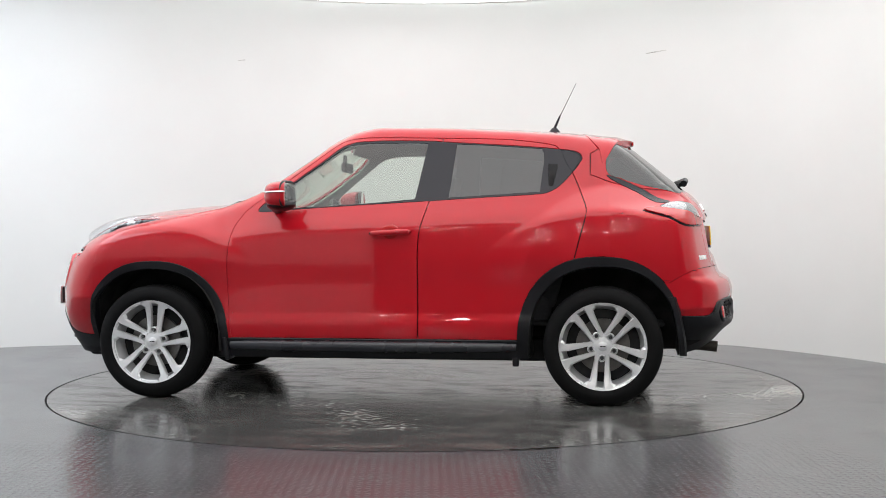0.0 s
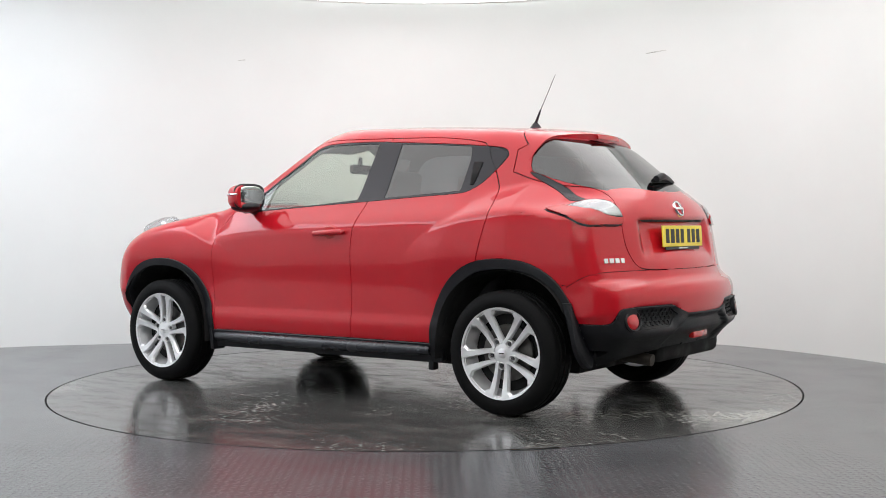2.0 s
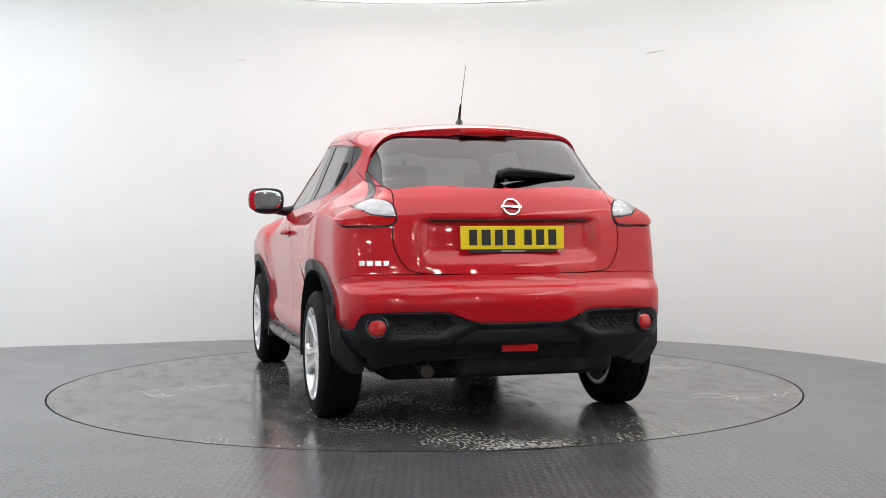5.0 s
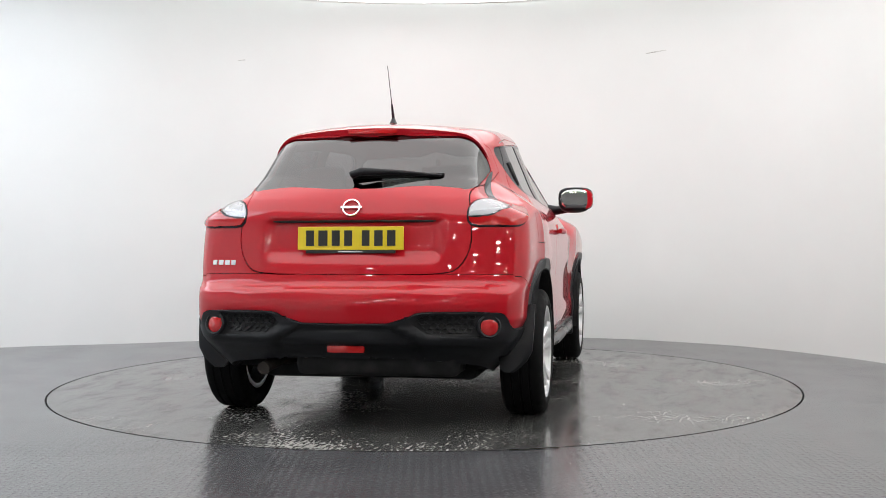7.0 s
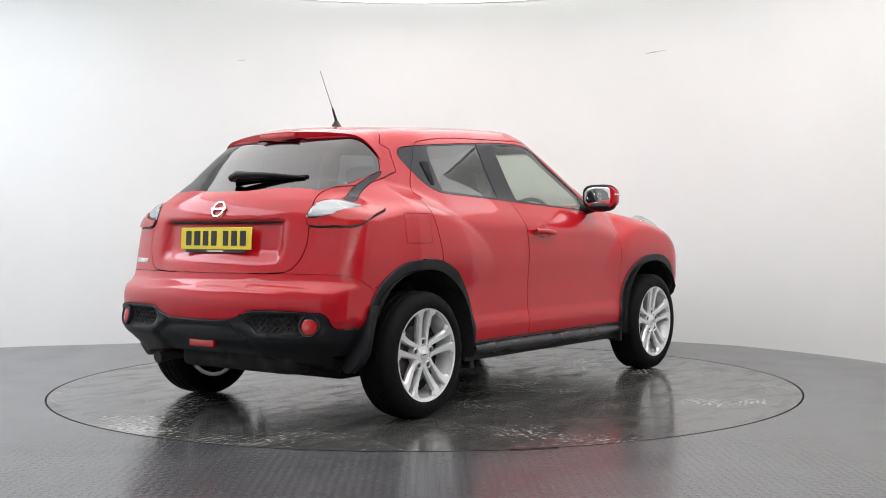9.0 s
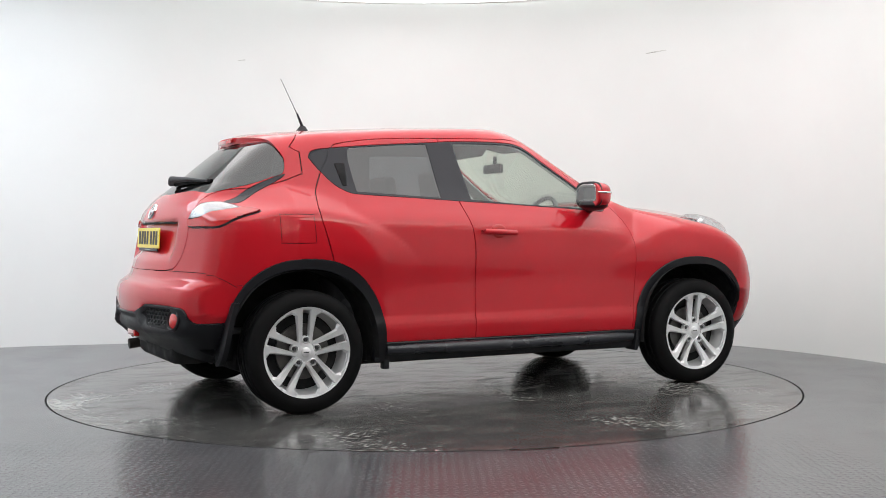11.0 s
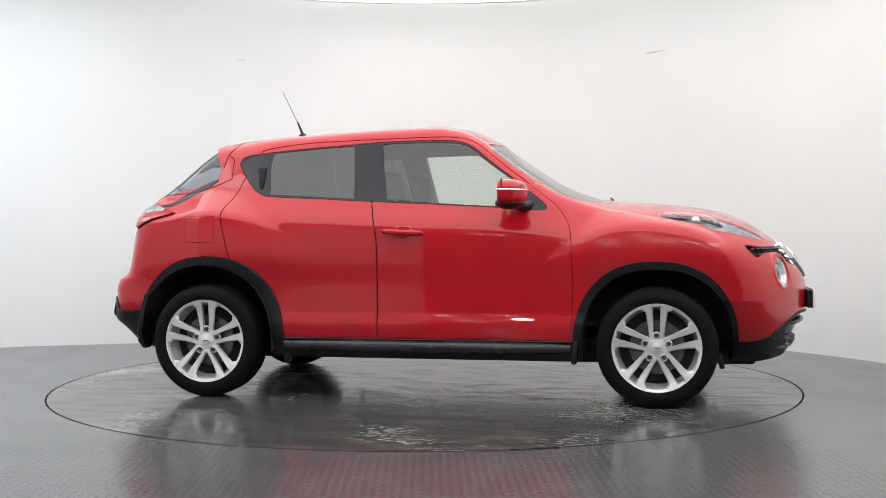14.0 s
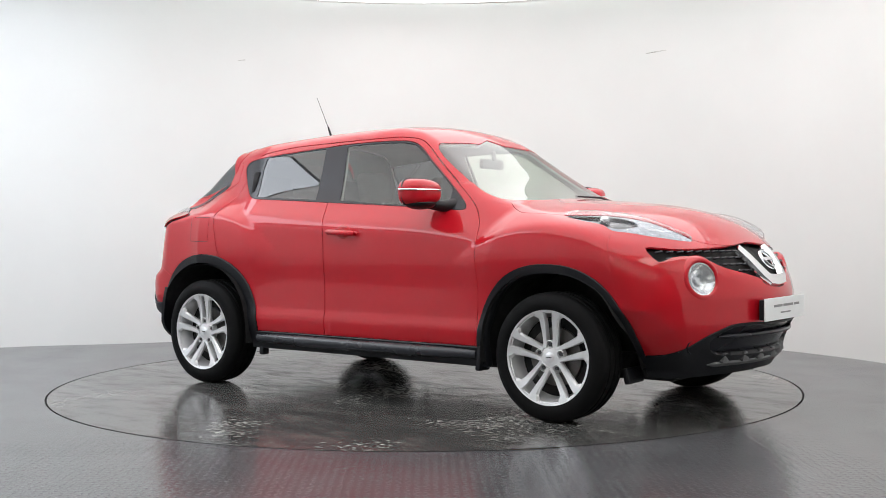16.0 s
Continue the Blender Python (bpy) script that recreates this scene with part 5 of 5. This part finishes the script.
for p, q in zip(rings, rings[1:]):
    for k in range(4):
        bm.faces.new((p[k], p[(k + 1) % 4], q[(k + 1) % 4], q[k]))
bm.faces.new(rings[0])
bm.faces.new(rings[-1][::-1])
part("chrome_v", bm, CHROME, car, "chrome V-shaped grille trim", angle=30)
p, n = skin_at((3, 0, 0.782), (-1, 0, 0))
emblem(facing(p + n * 0.014, n), 0.058)
front_plate = new("show_plate")
front_plate.parent = car
front_plate["label"] = "white showroom plate with grey bars"
front_plate.matrix_basis = pose(2.122, 0, 0.549, 90, 0, 90)
bm = bmesh.new()
box(bm, (0.53, 0.112, 0.008), (0, 0, 0), 0.002, 1)
part("plate_face", bm, WHITE_PLATE, front_plate)
bm = bmesh.new()
box(bm, (0.50, 0.10, 0.030), (0, 0, -0.02), 0.004, 1)
part("plate_mount", bm, PLASTIC, front_plate)
for x, w, y, h in ((-0.10, 0.11, 0.015, 0.012), (0.035, 0.13, 0.015, 0.012), (0.15, 0.07, 0.015, 0.012), (0.0, 0.13, -0.020, 0.007)):
    bm = bmesh.new()
    box(bm, (w, h, 0.002), (x, y, 0.0045))
    part("text_bar", bm, GREY_INK, front_plate, smooth=False)
for side in (1, -1):
    p, n = skin_at((3, side * 0.540, 0.710), (-1, 0, 0))
    n = (n + Vector((0.10, 0, 0))).normalized()
    at = facing(p - n * 0.020, n)
    bm = bmesh.new()
    lathe(bm, [(0.078, 0.004), (0.081, 0.016), (0.088, 0.021), (0.101, 0.017), (0.117, -0.002), (0.126, -0.05), (0.078, -0.05)], 56, closed=True)
    ring = part("lamp_ring", bm, PAINT, car, "red painted lamp surround", at, angle=60)
    bm = bmesh.new()
    lathe(bm, [(0.0, -0.022), (0.024, -0.022), (0.026, -0.006), (0.030, -0.016), (0.050, -0.010), (0.072, 0.010), (0.079, 0.012), (0.079, -0.04)], 48)
    part("lamp_bowl", bm, BOWL, ring, "faceted silver lamp bowl", angle=25)
    bm = bmesh.new()
    lathe(bm, [(0.0, 0.030), (0.03, 0.028), (0.055, 0.022), (0.072, 0.014), (0.079, 0.008)], 48)
    part("lamp_glass", bm, LENS_CLEAR, ring)
    p, n = skin_at((3, side * 0.575, 0.385), (-1, 0, 0))
    at = facing(p - n * 0.006, (n + Vector((0.25, 0, 0))).normalized())
    bm = bmesh.new()
    lathe(bm, [(0.0, -0.01), (0.02, -0.008), (0.030, 0.002), (0.036, 0.005), (0.040, 0.002), (0.041, -0.02)], 32)
    fog = part("front_fog_lamp", bm, GLOSS_BLACK, car, "small round front fog lamp", at)
    bm = bmesh.new()
    lathe(bm, [(0.0, 0.004), (0.018, 0.003), (0.029, -0.001)], 24)
    part("fog_glass", bm, LAMP_DARK, fog)
# projector lens in each headlamp window
for side in (1, -1):
    p, n = skin_at((1.47, side * 0.665, 2.5), (0, 0, -1))
    bm = bmesh.new()
    bmesh.ops.create_uvsphere(bm, u_segments=24, v_segments=12, radius=0.026)
    part("projector", bm, BOWL, car, "silver headlamp projector", Matrix.Translation(p - n * 0.006))
# fin across the lower intake, and the grey skid strip with its teeth below
SKID = material("grey_skid_plastic", (0.09, 0.09, 0.095), rough=0.38, noise_amount=0.15, noise_scale=12)


def across(z, half, out, radius, n=21):
    bm = bmesh.new()
    path = []
    for k in range(n):
        p, q = skin_at((3, -half + 2 * half * k / (n - 1), z), (-1, 0, 0))
        path.append(p + q * out)
    tube(bm, path, [radius * 0.4] + [radius] * (n - 2) + [radius * 0.4], 8)
    return bm


part("intake_fin", across(0.425, 0.46, -0.008, 0.012), GLOSS_BLACK, car, "gloss black fin across the intake")
skid = part("skid_strip", across(0.292, 0.46, -0.002, 0.016), SKID, car, "grey skid strip under the front bumper")
for side in (1, -1):
    for y in (0.08, 0.22, 0.36):
        p, n = skin_at((3, side * y, 0.315), (-1, 0, 0))
        bm = bmesh.new()
        box(bm, (0.026, 0.075, 0.050), (0, 0, 0), 0.012, 2)
        for v in bm.verts:
            if v.co.z > 0:
                v.co.y *= 0.6
        part("skid_tooth", bm, SKID, skid, "", Matrix.Translation(p - n * 0.006))
bm = bmesh.new()
tube(bm, [(0.945, 0.45, 1.09), (0.985, 0.15, 1.125), (0.985, -0.10, 1.128)], [0.008, 0.006, 0.005], 8)
part("front_wiper", bm, PLASTIC, car, "black front wiper arm")

# interior
def seat(x, y, wide, heads):
    bm = bmesh.new()
    box(bm, (0.50, wide, 0.16), (0, 0, 0.50), 0.06, 3)
    s = part("seat", bm, SEAT, car, "charcoal cloth seat", pose(x, y, 0))
    bm = bmesh.new()
    box(bm, (0.13, wide * 0.96, 0.60), (0, 0, 0.30), 0.055, 3)
    part("seat_back", bm, SEAT, s, "", pose(-0.20, 0, 0.50, 0, -16, 0))
    for h in heads:
        bm = bmesh.new()
        box(bm, (0.09, 0.25, 0.18), (0, 0, 0.08), 0.04, 3)
        part("headrest", bm, SEAT, s, "", pose(-0.385, h, 1.12, 0, -10, 0))
        bm = bmesh.new()
        tube(bm, [(0, -0.05, 0), (0, -0.05, 0.10)], 0.006, 6)
        tube(bm, [(0, 0.05, 0), (0, 0.05, 0.10)], 0.006, 6)
        part("headrest_post", bm, CHROME, s, "", pose(-0.365, h, 1.05, 0, -12, 0))


seat(0.12, 0.36, 0.48, (0,))
seat(0.12, -0.36, 0.48, (0,))
seat(-0.72, 0, 1.18, (0.36, -0.36))
bm = bmesh.new()
prof = [(0.86, 1.06), (0.76, 1.072), (0.62, 1.06), (0.52, 1.00), (0.50, 0.90), (0.58, 0.70), (0.86, 0.60)]
a = [bm.verts.new((x, -0.60, z)) for x, z in prof]
b = [bm.verts.new((x, 0.60, z)) for x, z in prof]
for k in range(len(prof)):
    bm.faces.new((a[k], a[(k + 1) % len(prof)], b[(k + 1) % len(prof)], b[k]))
bm.faces.new(a)
bm.faces.new(b[::-1])
part("dashboard", bm, TRIM, car, "charcoal dashboard")
bm = bmesh.new()
lathe(bm, [(0.178 + 0.014 * math.cos(t), 0.014 * math.sin(t)) for t in (2 * math.pi * k / 8 for k in range(8))], 36, closed=True)
box(bm, (0.34, 0.02, 0.05), (0, 0, 0), 0.01, 1)
box(bm, (0.10, 0.05, 0.12), (0, -0.01, -0.02), 0.02, 1)
part("steering_wheel", bm, TRIM, car, "charcoal steering wheel", pose(0.44, -0.36, 0.98, 0, 0, 90) @ pose(0, 0, 0, 25, 0, 0))
bm = bmesh.new()
box(bm, (0.03, 0.22, 0.06), (0.33, 0, 1.335), 0.012, 2)
box(bm, (0.02, 0.03, 0.06), (0.345, 0, 1.385), 0.006, 1)
part("interior_mirror", bm, TRIM, car, "charcoal interior mirror")
bm = bmesh.new()
box(bm, (0.5, 1.15, 0.02), (-1.35, 0, 1.08), 0.008, 1)
part("parcel_shelf", bm, TRIM, car, "charcoal parcel shelf")
bm = bmesh.new()
box(bm, (2.6, 1.2, 0.03), (-0.3, 0, 0.42), 0.01, 1)
part("cabin_floor", bm, TRIM, car)


def motions():
    rows = []
    for i in range(33):
        t = i / 2
        rows.append((t, pose(0, 0, 0, 0, 0, 170.41 - 13.043 * t - 0.0115 * t * (16 - t)) @ pose(0.163, 0.014, 0)))
    walk(car, rows)
    walk(turntable, [(t, pose(0, 0, 0, 0, 0, 170.41 - 13.043 * t - 0.0115 * t * (16 - t))) for t in (i / 2 for i in range(33))])


motions()
